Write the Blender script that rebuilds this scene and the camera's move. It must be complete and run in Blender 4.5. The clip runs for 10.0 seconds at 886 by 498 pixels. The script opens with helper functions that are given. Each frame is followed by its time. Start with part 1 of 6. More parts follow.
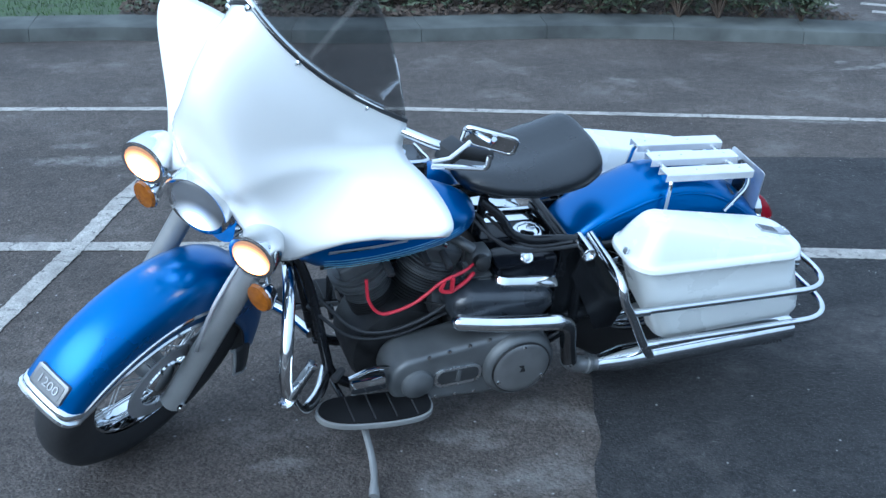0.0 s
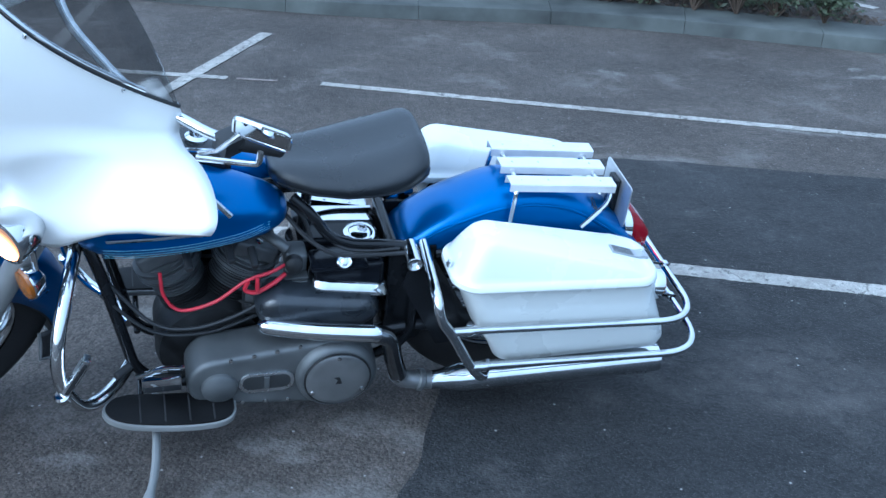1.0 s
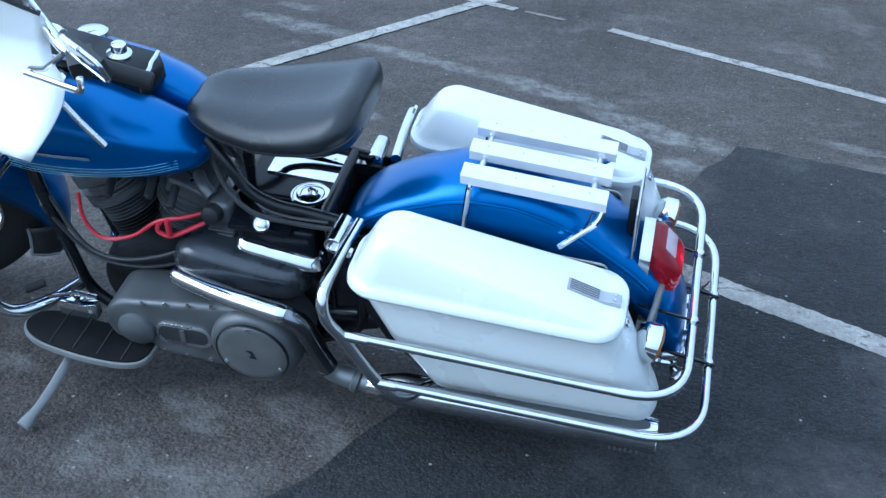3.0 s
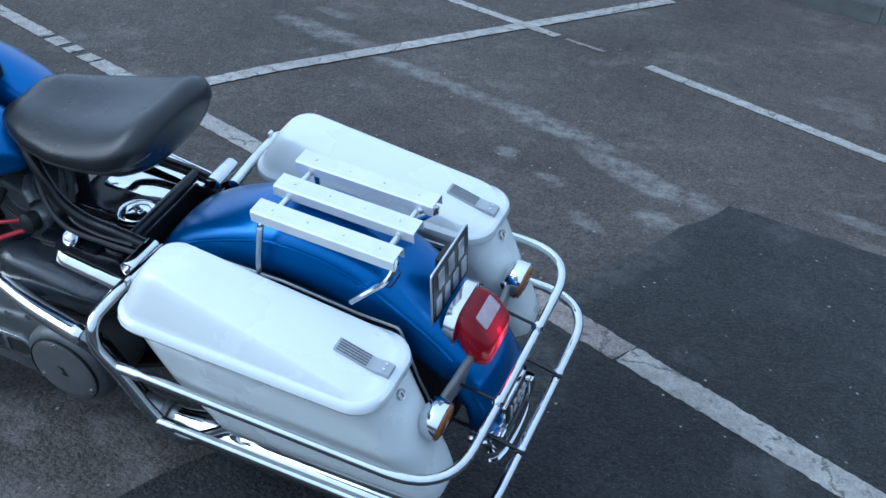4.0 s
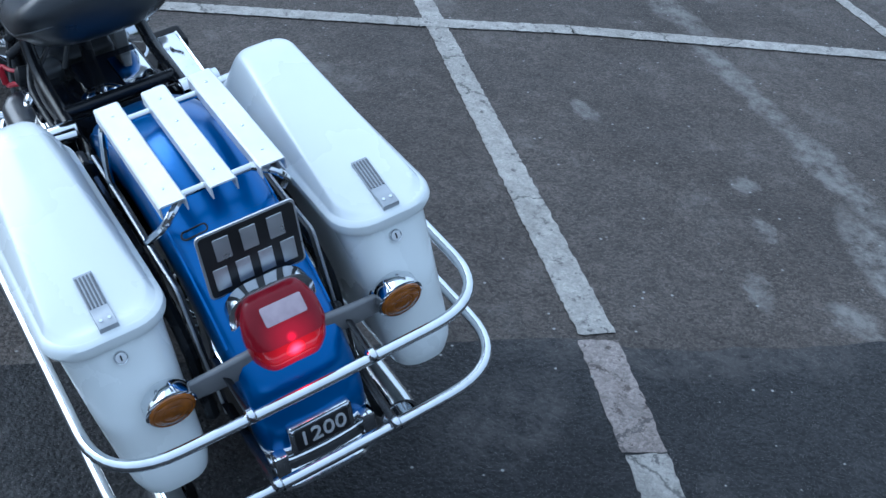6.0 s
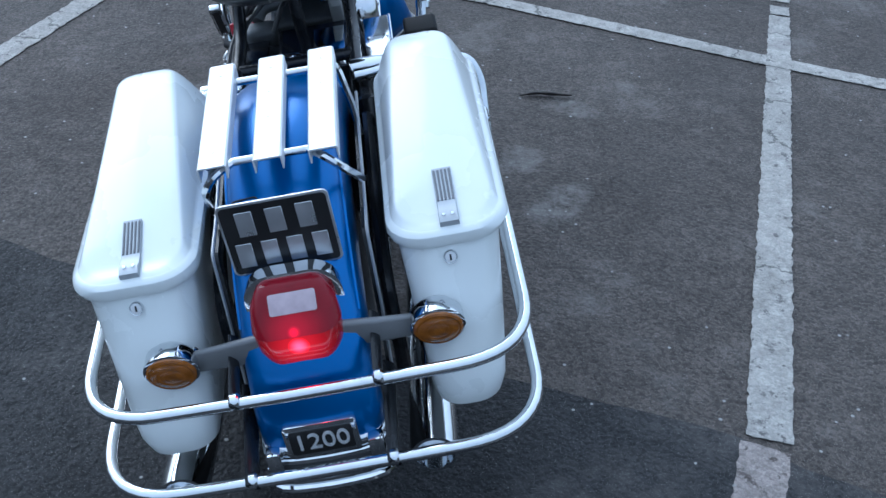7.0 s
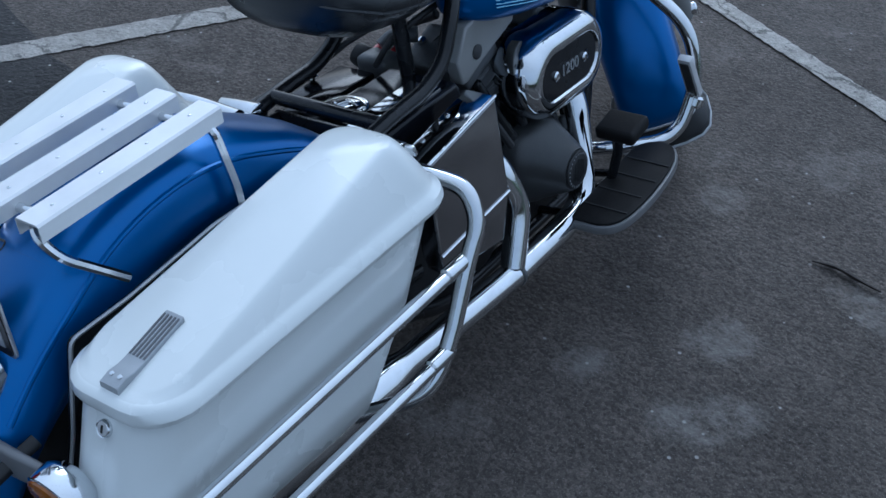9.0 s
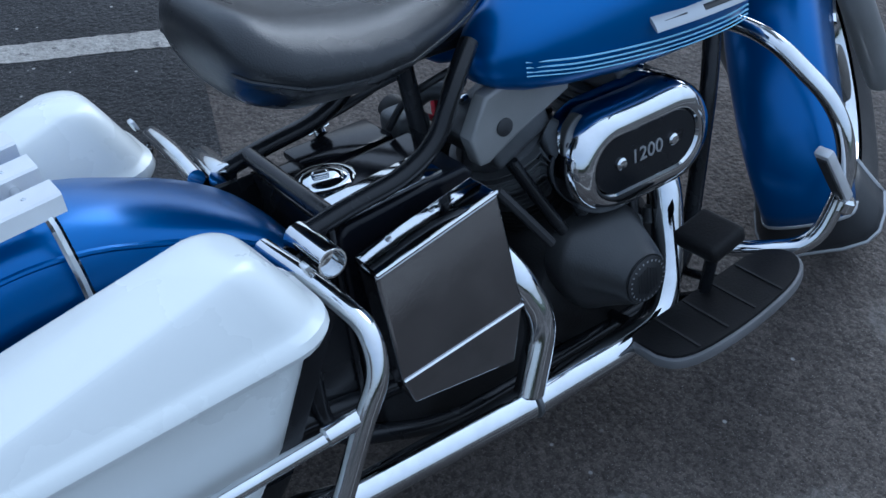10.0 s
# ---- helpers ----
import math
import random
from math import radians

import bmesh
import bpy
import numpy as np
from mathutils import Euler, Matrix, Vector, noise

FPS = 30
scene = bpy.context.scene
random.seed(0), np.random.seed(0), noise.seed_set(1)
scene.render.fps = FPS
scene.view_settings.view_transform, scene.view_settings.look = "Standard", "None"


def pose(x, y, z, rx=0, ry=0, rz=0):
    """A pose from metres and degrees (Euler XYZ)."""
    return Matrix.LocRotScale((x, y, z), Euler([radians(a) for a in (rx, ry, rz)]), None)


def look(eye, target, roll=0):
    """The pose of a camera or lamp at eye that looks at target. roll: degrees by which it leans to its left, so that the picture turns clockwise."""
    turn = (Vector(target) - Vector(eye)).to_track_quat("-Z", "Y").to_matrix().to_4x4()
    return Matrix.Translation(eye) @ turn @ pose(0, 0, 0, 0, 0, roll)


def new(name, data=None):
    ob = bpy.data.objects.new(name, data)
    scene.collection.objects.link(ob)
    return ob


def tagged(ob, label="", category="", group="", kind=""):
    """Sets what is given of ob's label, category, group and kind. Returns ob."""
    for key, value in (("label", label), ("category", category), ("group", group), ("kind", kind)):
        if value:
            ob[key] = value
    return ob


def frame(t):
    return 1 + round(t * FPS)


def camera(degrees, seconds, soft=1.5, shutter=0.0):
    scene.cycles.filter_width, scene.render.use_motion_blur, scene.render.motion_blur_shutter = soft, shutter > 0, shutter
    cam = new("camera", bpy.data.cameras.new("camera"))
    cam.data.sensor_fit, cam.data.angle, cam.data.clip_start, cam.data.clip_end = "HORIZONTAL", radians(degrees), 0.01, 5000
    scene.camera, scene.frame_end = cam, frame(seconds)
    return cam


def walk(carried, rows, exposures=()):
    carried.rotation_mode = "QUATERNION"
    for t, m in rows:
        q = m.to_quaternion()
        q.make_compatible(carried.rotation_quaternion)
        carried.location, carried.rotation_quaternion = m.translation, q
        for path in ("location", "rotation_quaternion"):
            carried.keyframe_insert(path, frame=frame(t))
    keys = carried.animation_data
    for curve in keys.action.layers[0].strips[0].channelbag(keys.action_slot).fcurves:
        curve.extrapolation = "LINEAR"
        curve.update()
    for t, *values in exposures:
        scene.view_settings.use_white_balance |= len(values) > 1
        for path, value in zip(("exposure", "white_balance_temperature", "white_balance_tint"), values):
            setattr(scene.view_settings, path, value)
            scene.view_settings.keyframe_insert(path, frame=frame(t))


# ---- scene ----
cam = camera(44.2, 10.0)
PATH = [
    (0, (-0.025, -0.148, 1.776), (0.563, 1.585, 0.97), 0.7),
    (0.3, (0.231, -0.222, 1.803), (0.728, 1.524, 0.963), -1.4),
    (0.5, (0.388, -0.245, 1.773), (0.884, 1.506, 0.944), -1.2),
    (0.7, (0.513, -0.184, 1.764), (0.996, 1.566, 0.924), -1.0),
    (1, (0.719, -0.1, 1.769), (1.16, 1.655, 0.918), 3.3),
    (1.2, (0.846, -0.065, 1.767), (1.188, 1.706, 0.905), 1.2),
    (1.5, (1.06, -0.034, 1.762), (1.254, 1.76, 0.9), 0.3),
    (1.7, (1.224, -0.01, 1.771), (1.264, 1.755, 0.838), 1.5),
    (2, (1.45, 0.027, 1.761), (1.344, 1.789, 0.822), -0.5),
    (2.2, (1.558, 0.093, 1.739), (1.356, 1.843, 0.792), -0.6),
    (3.3, (2.23, 0.582, 1.702), (1.654, 2.215, 0.7), 1.7),
    (3.5, (2.367, 0.651, 1.712), (1.705, 2.25, 0.709), 0.6),
    (3.8, (2.539, 0.807, 1.717), (1.871, 2.393, 0.693), 2.0),
    (4, (2.63, 0.923, 1.721), (1.916, 2.504, 0.725), 4.8),
    (4.2, (2.691, 1.032, 1.713), (1.89, 2.581, 0.739), 3.9),
    (4.5, (2.786, 1.165, 1.693), (1.816, 2.583, 0.669), 1.2),
    (4.8, (2.949, 1.331, 1.679), (1.848, 2.6, 0.598), 1.4),
    (5, (3.066, 1.43, 1.683), (1.89, 2.618, 0.585), 1.9),
    (5.2, (3.144, 1.534, 1.665), (1.893, 2.652, 0.573), 0.3),
    (5.5, (3.229, 1.695, 1.658), (1.965, 2.788, 0.558), 1.9),
    (5.7, (3.249, 1.837, 1.645), (1.953, 2.891, 0.545), 4.9),
    (6.8, (3.325, 2.618, 1.603), (1.705, 2.869, 0.457), 3.3),
    (7, (3.29, 2.739, 1.578), (1.657, 2.865, 0.43), 4.2),
    (7.2, (3.234, 2.868, 1.576), (1.622, 2.913, 0.389), 6.3),
    (7.5, (3.133, 3.023, 1.598), (1.506, 2.939, 0.438), 4.7),
    (7.7, (3.057, 3.129, 1.602), (1.444, 2.893, 0.456), 5.4),
    (8, (2.922, 3.308, 1.599), (1.399, 2.768, 0.42), 6.9),
    (8.2, (2.832, 3.409, 1.601), (1.377, 2.708, 0.422), 5.8),
    (8.5, (2.697, 3.529, 1.592), (1.33, 2.658, 0.421), 4.0),
    (8.7, (2.562, 3.568, 1.592), (1.24, 2.681, 0.376), 6.5),
    (9, (2.356, 3.616, 1.577), (1.082, 2.745, 0.304), 7.0),
    (9.2, (2.225, 3.645, 1.572), (1.046, 2.681, 0.278), 4.4),
    (9.5, (2.026, 3.691, 1.542), (0.956, 2.617, 0.237), 3.7),
    (9.7, (1.882, 3.683, 1.538), (0.886, 2.555, 0.229), 3.7),
    (10, (1.675, 3.655, 1.534), (0.867, 2.428, 0.177), 0.8),
]
walk(cam, [(t, look(eye, target, roll)) for t, eye, target, roll in PATH], exposures=[(0.0, 0.47, 4850, 2), (1.0, 0.52, 4650, 2), (1.5, 0.58, 4760, 2), (2.0, 0.56, 4720, 2), (3.5, 0.23, 4800, 2), (4.5, -0.15, 4900, 4), (5.5, 0.01, 4920, 4), (7.0, 0.05, 5000, 5), (8.5, -0.35, 5000, 6), (9.0, -0.47, 5020, 6), (9.5, -0.46, 5080, 6), (10.0, -0.18, 5060, 7)])

# ---- world and sun ----
world = bpy.data.worlds.new("overcast_dusk")
world.use_nodes = True
scene.world = world
wn = world.node_tree.nodes
sky = wn.new("ShaderNodeTexSky")
sky.sky_type, sky.sun_disc = "NISHITA", False
sky.sun_elevation, sky.sun_rotation = radians(33), radians(237)
sky.air_density, sky.dust_density, sky.ozone_density = 1.0, 3.0, 1.5
wl = world.node_tree.links
# a cloud deck, brighter overhead and towards the low sun, over the clear sky's blue
wc = wn.new("ShaderNodeTexCoord")
wz = wn.new("ShaderNodeSeparateXYZ")
wl.new(wc.outputs["Generated"], wz.inputs[0])
deck = wn.new("ShaderNodeValToRGB")
deck.color_ramp.elements[0].position, deck.color_ramp.elements[0].color = 0.0, (0.48, 0.51, 0.55, 1)
deck.color_ramp.elements[1].position, deck.color_ramp.elements[1].color = 0.9, (0.95, 1.0, 1.06, 1)
middle = deck.color_ramp.elements.new(0.3)
middle.color = (0.72, 0.76, 0.82, 1)
wl.new(wz.outputs[2], deck.inputs[0])
thin = wn.new("ShaderNodeVectorMath")
thin.operation = "SCALE"
thin.inputs["Scale"].default_value = 0.05
wl.new(sky.outputs[0], thin.inputs[0])
both = wn.new("ShaderNodeVectorMath")
both.operation = "ADD"
toward = wn.new("ShaderNodeVectorMath")
toward.operation = "DOT_PRODUCT"
toward.inputs[1].default_value = Vector((-31, -7, 12)).normalized()
wl.new(wc.outputs["Generated"], toward.inputs[0])
rise = wn.new("ShaderNodeMapRange")
rise.inputs["From Min"].default_value, rise.inputs["From Max"].default_value = -1.0, 1.0
rise.inputs["To Min"].default_value, rise.inputs["To Max"].default_value = 0.72, 1.42
wl.new(toward.outputs["Value"], rise.inputs["Value"])
lit_deck = wn.new("ShaderNodeVectorMath")
lit_deck.operation = "SCALE"
wl.new(deck.outputs[0], lit_deck.inputs[0])
wl.new(rise.outputs[0], lit_deck.inputs["Scale"])
wl.new(lit_deck.outputs[0], both.inputs[0])
wl.new(thin.outputs[0], both.inputs[1])
wl.new(both.outputs[0], wn["Background"].inputs[0])
wn["Background"].inputs[1].default_value = 0.98
sun = new("sun", bpy.data.lights.new("sun", "SUN"))
sun.data.energy, sun.data.angle, sun.data.color = 1.55, radians(45), (1.0, 0.97, 0.92)
sun.matrix_world = look((0, 0, 22), (29, 19, 0))


# ---- materials ----
def material(name, color, rough=0.5, metal=0.0, vary=0.12, scale=6.0, grain=0.0, grain_scale=200.0, rough_vary=0.08, coat=0.0, **extra):
    """A principled surface with colour variation, roughness wear and a fine bump."""
    m = bpy.data.materials.new(name)
    m.use_nodes = True
    nt = m.node_tree
    b = nt.nodes["Principled BSDF"]
    b.inputs["Metallic"].default_value = metal
    b.inputs["Coat Weight"].default_value = coat
    b.inputs["Coat Roughness"].default_value = 0.06
    tc = nt.nodes.new("ShaderNodeTexCoord")
    big = nt.nodes.new("ShaderNodeTexNoise")
    big.inputs["Scale"].default_value, big.inputs["Detail"].default_value = scale, 6
    nt.links.new(tc.outputs["Object"], big.inputs["Vector"])
    ramp = nt.nodes.new("ShaderNodeMapRange")
    ramp.inputs["From Min"].default_value, ramp.inputs["From Max"].default_value = 0.3, 0.7
    ramp.inputs["To Min"].default_value, ramp.inputs["To Max"].default_value = 1 - vary, 1 + vary
    nt.links.new(big.outputs["Fac"], ramp.inputs["Value"])
    mul = nt.nodes.new("ShaderNodeVectorMath")
    mul.operation = "SCALE"
    mul.inputs[0].default_value = color
    nt.links.new(ramp.outputs[0], mul.inputs["Scale"])
    nt.links.new(mul.outputs[0], b.inputs["Base Color"])
    fine = nt.nodes.new("ShaderNodeTexNoise")
    fine.inputs["Scale"].default_value, fine.inputs["Detail"].default_value = grain_scale, 3
    nt.links.new(tc.outputs["Object"], fine.inputs["Vector"])
    rr = nt.nodes.new("ShaderNodeMapRange")
    rr.inputs["From Min"].default_value, rr.inputs["From Max"].default_value = 0.3, 0.7
    rr.inputs["To Min"].default_value, rr.inputs["To Max"].default_value = max(0.02, rough - rough_vary), min(1, rough + rough_vary)
    nt.links.new(big.outputs["Fac"], rr.inputs["Value"])
    nt.links.new(rr.outputs[0], b.inputs["Roughness"])
    if grain:
        bump = nt.nodes.new("ShaderNodeBump")
        bump.inputs["Strength"].default_value, bump.inputs["Distance"].default_value = grain, 0.002
        nt.links.new(fine.outputs["Fac"], bump.inputs["Height"])
        nt.links.new(bump.outputs[0], b.inputs["Normal"])
    for key, value in extra.items():
        b.inputs[key.replace("_", " ")].default_value = value
    return m


BLUE = material("blue_metallic_paint", (0.0011, 0.098, 0.335), 0.31, 0.62, 0.10, 5, 0.03, 900, 0.05, coat=0.35, Coat_Roughness=0.22)
WHITE = material("white_gelcoat", (0.66, 0.69, 0.68), 0.28, 0.0, 0.03, 4, 0.02, 300, 0.06, coat=0.4)
# whiter than the bags, the extra standing in for light the fairing lacks
FAIRING = material("brightened_fairing_white", (0.90, 0.905, 0.88), 0.22, 0.0, 0.02, 4, 0.01, 300, 0.04, coat=0.6)
CHROME = material("chrome", (0.66, 0.68, 0.70), 0.06, 1.0, 0.08, 20, 0.02, 300, 0.04)
ALLOY = material("brushed_alloy", (0.68, 0.70, 0.72), 0.28, 1.0, 0.08, 25, 0.06, 400, 0.08)
SLAT = material("bright_alloy", (0.67, 0.68, 0.69), 0.42, 0.45, 0.05, 25, 0.05, 400, 0.08)
CAST = material("cast_alloy", (0.112, 0.118, 0.122), 0.48, 0.5, 0.18, 14, 0.25, 260, 0.12)
# oily metal whose colour also carries the shade of the engine bay
DARK = material("oily_shade_dark_alloy", (0.014, 0.0145, 0.0155), 0.48, 0.0, 0.6, 14, 0.3, 260, 0.15, Specular_IOR_Level=0.25)
FORK = material("grey_alloy", (0.40, 0.41, 0.42), 0.45, 0.6, 0.12, 12, 0.12, 250, 0.10)
BLACK = material("black_enamel", (0.009, 0.010, 0.012), 0.22, 0.0, 0.25, 9, 0.05, 300, 0.10, Specular_IOR_Level=0.32)
DEEP_BLACK = material("deep_black_enamel", (0.006, 0.007, 0.010), 0.14, 0.0, 0.2, 9, 0.03, 300, 0.05, Specular_IOR_Level=0.22)
BADGE = material("badge_enamel", (0.42, 0.44, 0.46), 0.35, 0.4, 0.1, 12, 0.1, 350, 0.05)
PLASTIC = material("black_plastic", (0.018, 0.019, 0.021), 0.5, 0.0, 0.2, 12, 0.2, 350, 0.1)
LEATHER = material("black_vinyl", (0.008, 0.010, 0.013), 0.30, 0.0, 0.2, 8, 0.25, 420, 0.06, Specular_IOR_Level=0.55)
RUBBER = material("rubber", (0.014, 0.014, 0.015), 0.75, 0.0, 0.25, 12, 0.3, 300, 0.1)
RED_CABLE = material("red_cable", (0.45, 0.02, 0.04), 0.4, 0.0, 0.15, 15, 0.05)
RED = material("red_lens", (0.115, 0.005, 0.011), 0.10, 0.0, 0.15, 30, 0.08, 250, 0.03, Specular_IOR_Level=0.22, Emission_Color=(0.9, 0.0, 0.03, 1), Emission_Strength=0.07)
AMBER = material("amber_lens", (0.22, 0.070, 0.004), 0.15, 0.0, 0.25, 60, 0.2, 300, 0.04, coat=0.3)
SILVER = material("silver_badge", (0.55, 0.56, 0.58), 0.35, 0.8, 0.08, 30)
PLATE = material("black_plate", (0.012, 0.012, 0.013), 0.35, 0.0, 0.2, 20)
KERB = material("concrete_kerb", (0.058, 0.063, 0.059), 0.9, 0.0, 0.55, 3.2, 0.6, 60)
TOOL = material("dull_chrome", (0.40, 0.405, 0.42), 0.10, 1.0, 0.10, 14, 0.06, 300, 0.05)
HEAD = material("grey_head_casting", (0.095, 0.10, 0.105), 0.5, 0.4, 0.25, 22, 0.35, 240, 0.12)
SATIN = material("satin_alloy", (0.22, 0.225, 0.23), 0.36, 0.7, 0.12, 16, 0.12, 300, 0.08)
ARM = material("satin_grey_bar", (0.16, 0.163, 0.168), 0.42, 0.3, 0.15, 12, 0.12, 250, 0.1)
BRACKET = material("grey_bracket", (0.21, 0.213, 0.21), 0.42, 0.2, 0.12, 12, 0.15, 260, 0.1)
COVER = material("dark_cover", (0.036, 0.038, 0.040), 0.38, 0.3, 0.2, 12, 0.2, 300, 0.1)
SOIL = material("soil", (0.045, 0.033, 0.025), 0.95, 0.0, 0.4, 6, 0.9, 30)


# ---- mesh helpers ----
def part(name, bm, mat, parent=None, label="", sharp=38, flat=False):
    """Links a bmesh as one mesh object under a thing or a part."""
    bmesh.ops.recalc_face_normals(bm, faces=bm.faces)
    for f in bm.faces:
        f.smooth = True
    for e in bm.edges:
        if len(e.link_faces) == 2 and e.calc_face_angle(0) > radians(sharp):
            e.smooth = False
    me = bpy.data.meshes.new(name)
    bm.to_mesh(me)
    bm.free()
    me.materials.append(mat)
    ob = new(name, me)
    if parent:
        ob.parent = parent
    if flat:
        ob.modifiers.new("even_shading", "WEIGHTED_NORMAL").weight = 100
    if label:
        ob["label"] = label
    return ob


def V(*a):
    return Vector(a)


def curve_points(pts, n=6, closed=False):
    """Catmull-Rom through the points."""
    P = [Vector(p) for p in pts]
    out = []
    m = len(P)
    spans = m if closed else m - 1
    for i in range(spans):
        if closed:
            a, b, c, d = P[(i - 1) % m], P[i], P[(i + 1) % m], P[(i + 2) % m]
        else:
            b, c = P[i], P[i + 1]
            a = P[i - 1] if i else b * 2 - c
            d = P[i + 2] if i + 2 < m else c * 2 - b
        for k in range(n):
            t = k / n
            out.append(0.5 * (2 * b + (c - a) * t + (2 * a - 5 * b + 4 * c - d) * t * t + (3 * b - a - 3 * c + d) * t ** 3))
    if not closed:
        out.append(P[-1])
    return out


def round_corners(pts, r, n=6):
    """A polyline with its corners rounded."""
    P = [Vector(p) for p in pts]
    out = [P[0]]
    for a, b, c in zip(P, P[1:], P[2:]):
        d = min(r, (a - b).length * 0.48, (c - b).length * 0.48)
        p, q = b + (a - b).normalized() * d, b + (c - b).normalized() * d
        for k in range(n + 1):
            t = k / n
            out.append(p * (1 - t) ** 2 + b * 2 * t * (1 - t) + q * t * t)
    out.append(P[-1])
    return out


def tube(pts, r, seg=10, bm=None, closed=False, flat=1.0):
    """A round tube along points; r may be a list."""
    bm = bm or bmesh.new()
    P = [Vector(p) for p in pts]
    m = len(P)
    up = None
    rings = []
    for i, p in enumerate(P):
        a = P[i - 1] if i or closed else p
        b = P[(i + 1) % m] if i < m - 1 or closed else p
        t = (b - a).normalized()
        if up is None:
            up = t.orthogonal().normalized()
        up = (up - t * up.dot(t)).normalized()
        side = t.cross(up)
        rad = r[i] if isinstance(r, (list, tuple)) else r
        rings.append([bm.verts.new(p + up * (rad * math.cos(2 * math.pi * k / seg)) + side * (rad * flat * math.sin(2 * math.pi * k / seg))) for k in range(seg)])
    skin(bm, rings, closed)
    return bm


def skin(bm, rings, closed=False, caps=True):
    n = len(rings[0])
    pairs = list(zip(rings, rings[1:])) + ([(rings[-1], rings[0])] if closed else [])
    for a, b in pairs:
        for k in range(n):
            bm.faces.new((a[k], a[(k + 1) % n], b[(k + 1) % n], b[k]))
    if caps and not closed:
        bm.faces.new(rings[0][::-1])
        bm.faces.new(rings[-1])


def loft(sections, bm=None, caps=True):
    bm = bm or bmesh.new()
    rings = [[bm.verts.new(p) for p in s] for s in sections]
    skin(bm, rings, False, caps)
    return bm


def lathe(profile, origin, axis, seg=28, bm=None, caps=True):
    """Turns (distance along the axis, radius) pairs."""
    bm = bm or bmesh.new()
    o, d = Vector(origin), Vector(axis).normalized()
    u = d.orthogonal().normalized()
    w = d.cross(u)
    rings = [[bm.verts.new(o + d * s + (u * math.cos(2 * math.pi * k / seg) + w * math.sin(2 * math.pi * k / seg)) * max(r, 1e-4)) for k in range(seg)] for s, r in profile]
    skin(bm, rings, False, caps)
    return bm


def rod(p, q, r, seg=12, bm=None, r2=None):
    p, q = Vector(p), Vector(q)
    L = (q - p).length
    e = min(r * 0.25, L * 0.2)
    r2 = r if r2 is None else r2
    return lathe([(0, r - e), (e, r), (L - e, r2), (L, r2 - e)], p, q - p, seg, bm)


def box(c, s, bev=0.004, m=None, bm=None, seg=2):
    bm2 = bmesh.new()
    bmesh.ops.create_cube(bm2, size=1)
    bmesh.ops.scale(bm2, vec=s, verts=bm2.verts)
    if bev:
        bmesh.ops.bevel(bm2, geom=bm2.edges, offset=bev, segments=seg, profile=0.6, affect="EDGES")
    if m:
        bmesh.ops.transform(bm2, matrix=m, verts=bm2.verts)
    bmesh.ops.translate(bm2, vec=c, verts=bm2.verts)
    if bm is None:
        return bm2
    return merge(bm, bm2)


def merge(bm, other):
    me = bpy.data.meshes.new("tmp")
    other.to_mesh(me)
    other.free()
    bm.from_mesh(me)
    bpy.data.meshes.remove(me)
    return bm


def prism(poly, lo, hi, axis="Y", bev=0.004, seg=2):
    """A flat outline (pairs in the other two axes) pulled from lo to hi along an axis."""
    bm = bmesh.new()
    put = {"Y": lambda a, b, c: (a, c, b), "Z": lambda a, b, c: (a, b, c), "X": lambda a, b, c: (c, a, b)}[axis]
    bot = [bm.verts.new(put(a, b, lo)) for a, b in poly]
    top = [bm.verts.new(put(a, b, hi)) for a, b in poly]
    skin(bm, [bot, top])
    bmesh.ops.recalc_face_normals(bm, faces=bm.faces)
    if bev:
        es = [e for e in bm.edges if len(e.link_faces) == 2 and e.calc_face_angle(0) > radians(60)]
        bmesh.ops.bevel(bm, geom=es, offset=bev, segments=seg, profile=0.6, affect="EDGES")
    return bm


def rounded_rect(w, h, r, n=5):
    """Outline of a rounded rectangle round the origin, counter-clockwise."""
    out = []
    for cx, cy, a0 in ((w / 2 - r, h / 2 - r, 0), (-w / 2 + r, h / 2 - r, 90), (-w / 2 + r, -h / 2 + r, 180), (w / 2 - r, -h / 2 + r, 270)):
        for k in range(n + 1):
            a = radians(a0 + 90 * k / n)
            out.append((cx + r * math.cos(a), cy + r * math.sin(a)))
    return out


def writing(text, size, m, mat, name, parent, depth=0.0008):
    """Raised letters as a mesh of their own."""
    cu = bpy.data.curves.new(name, "FONT")
    cu.body, cu.size, cu.extrude, cu.align_x, cu.align_y = text, size, depth, "CENTER", "CENTER"
    tmp = bpy.data.objects.new("tmp", cu)
    scene.collection.objects.link(tmp)
    me = bpy.data.meshes.new_from_object(tmp.evaluated_get(bpy.context.evaluated_depsgraph_get()))
    bpy.data.objects.remove(tmp)
    me.transform(m)
    me.name = name
    me.materials.clear()
    me.materials.append(mat)
    ob = new(name, me)
    ob.parent = parent
    return ob


def smoothstep(a, b, x):
    t = min(1, max(0, (x - a) / (b - a)))
    return t * t * (3 - 2 * t)


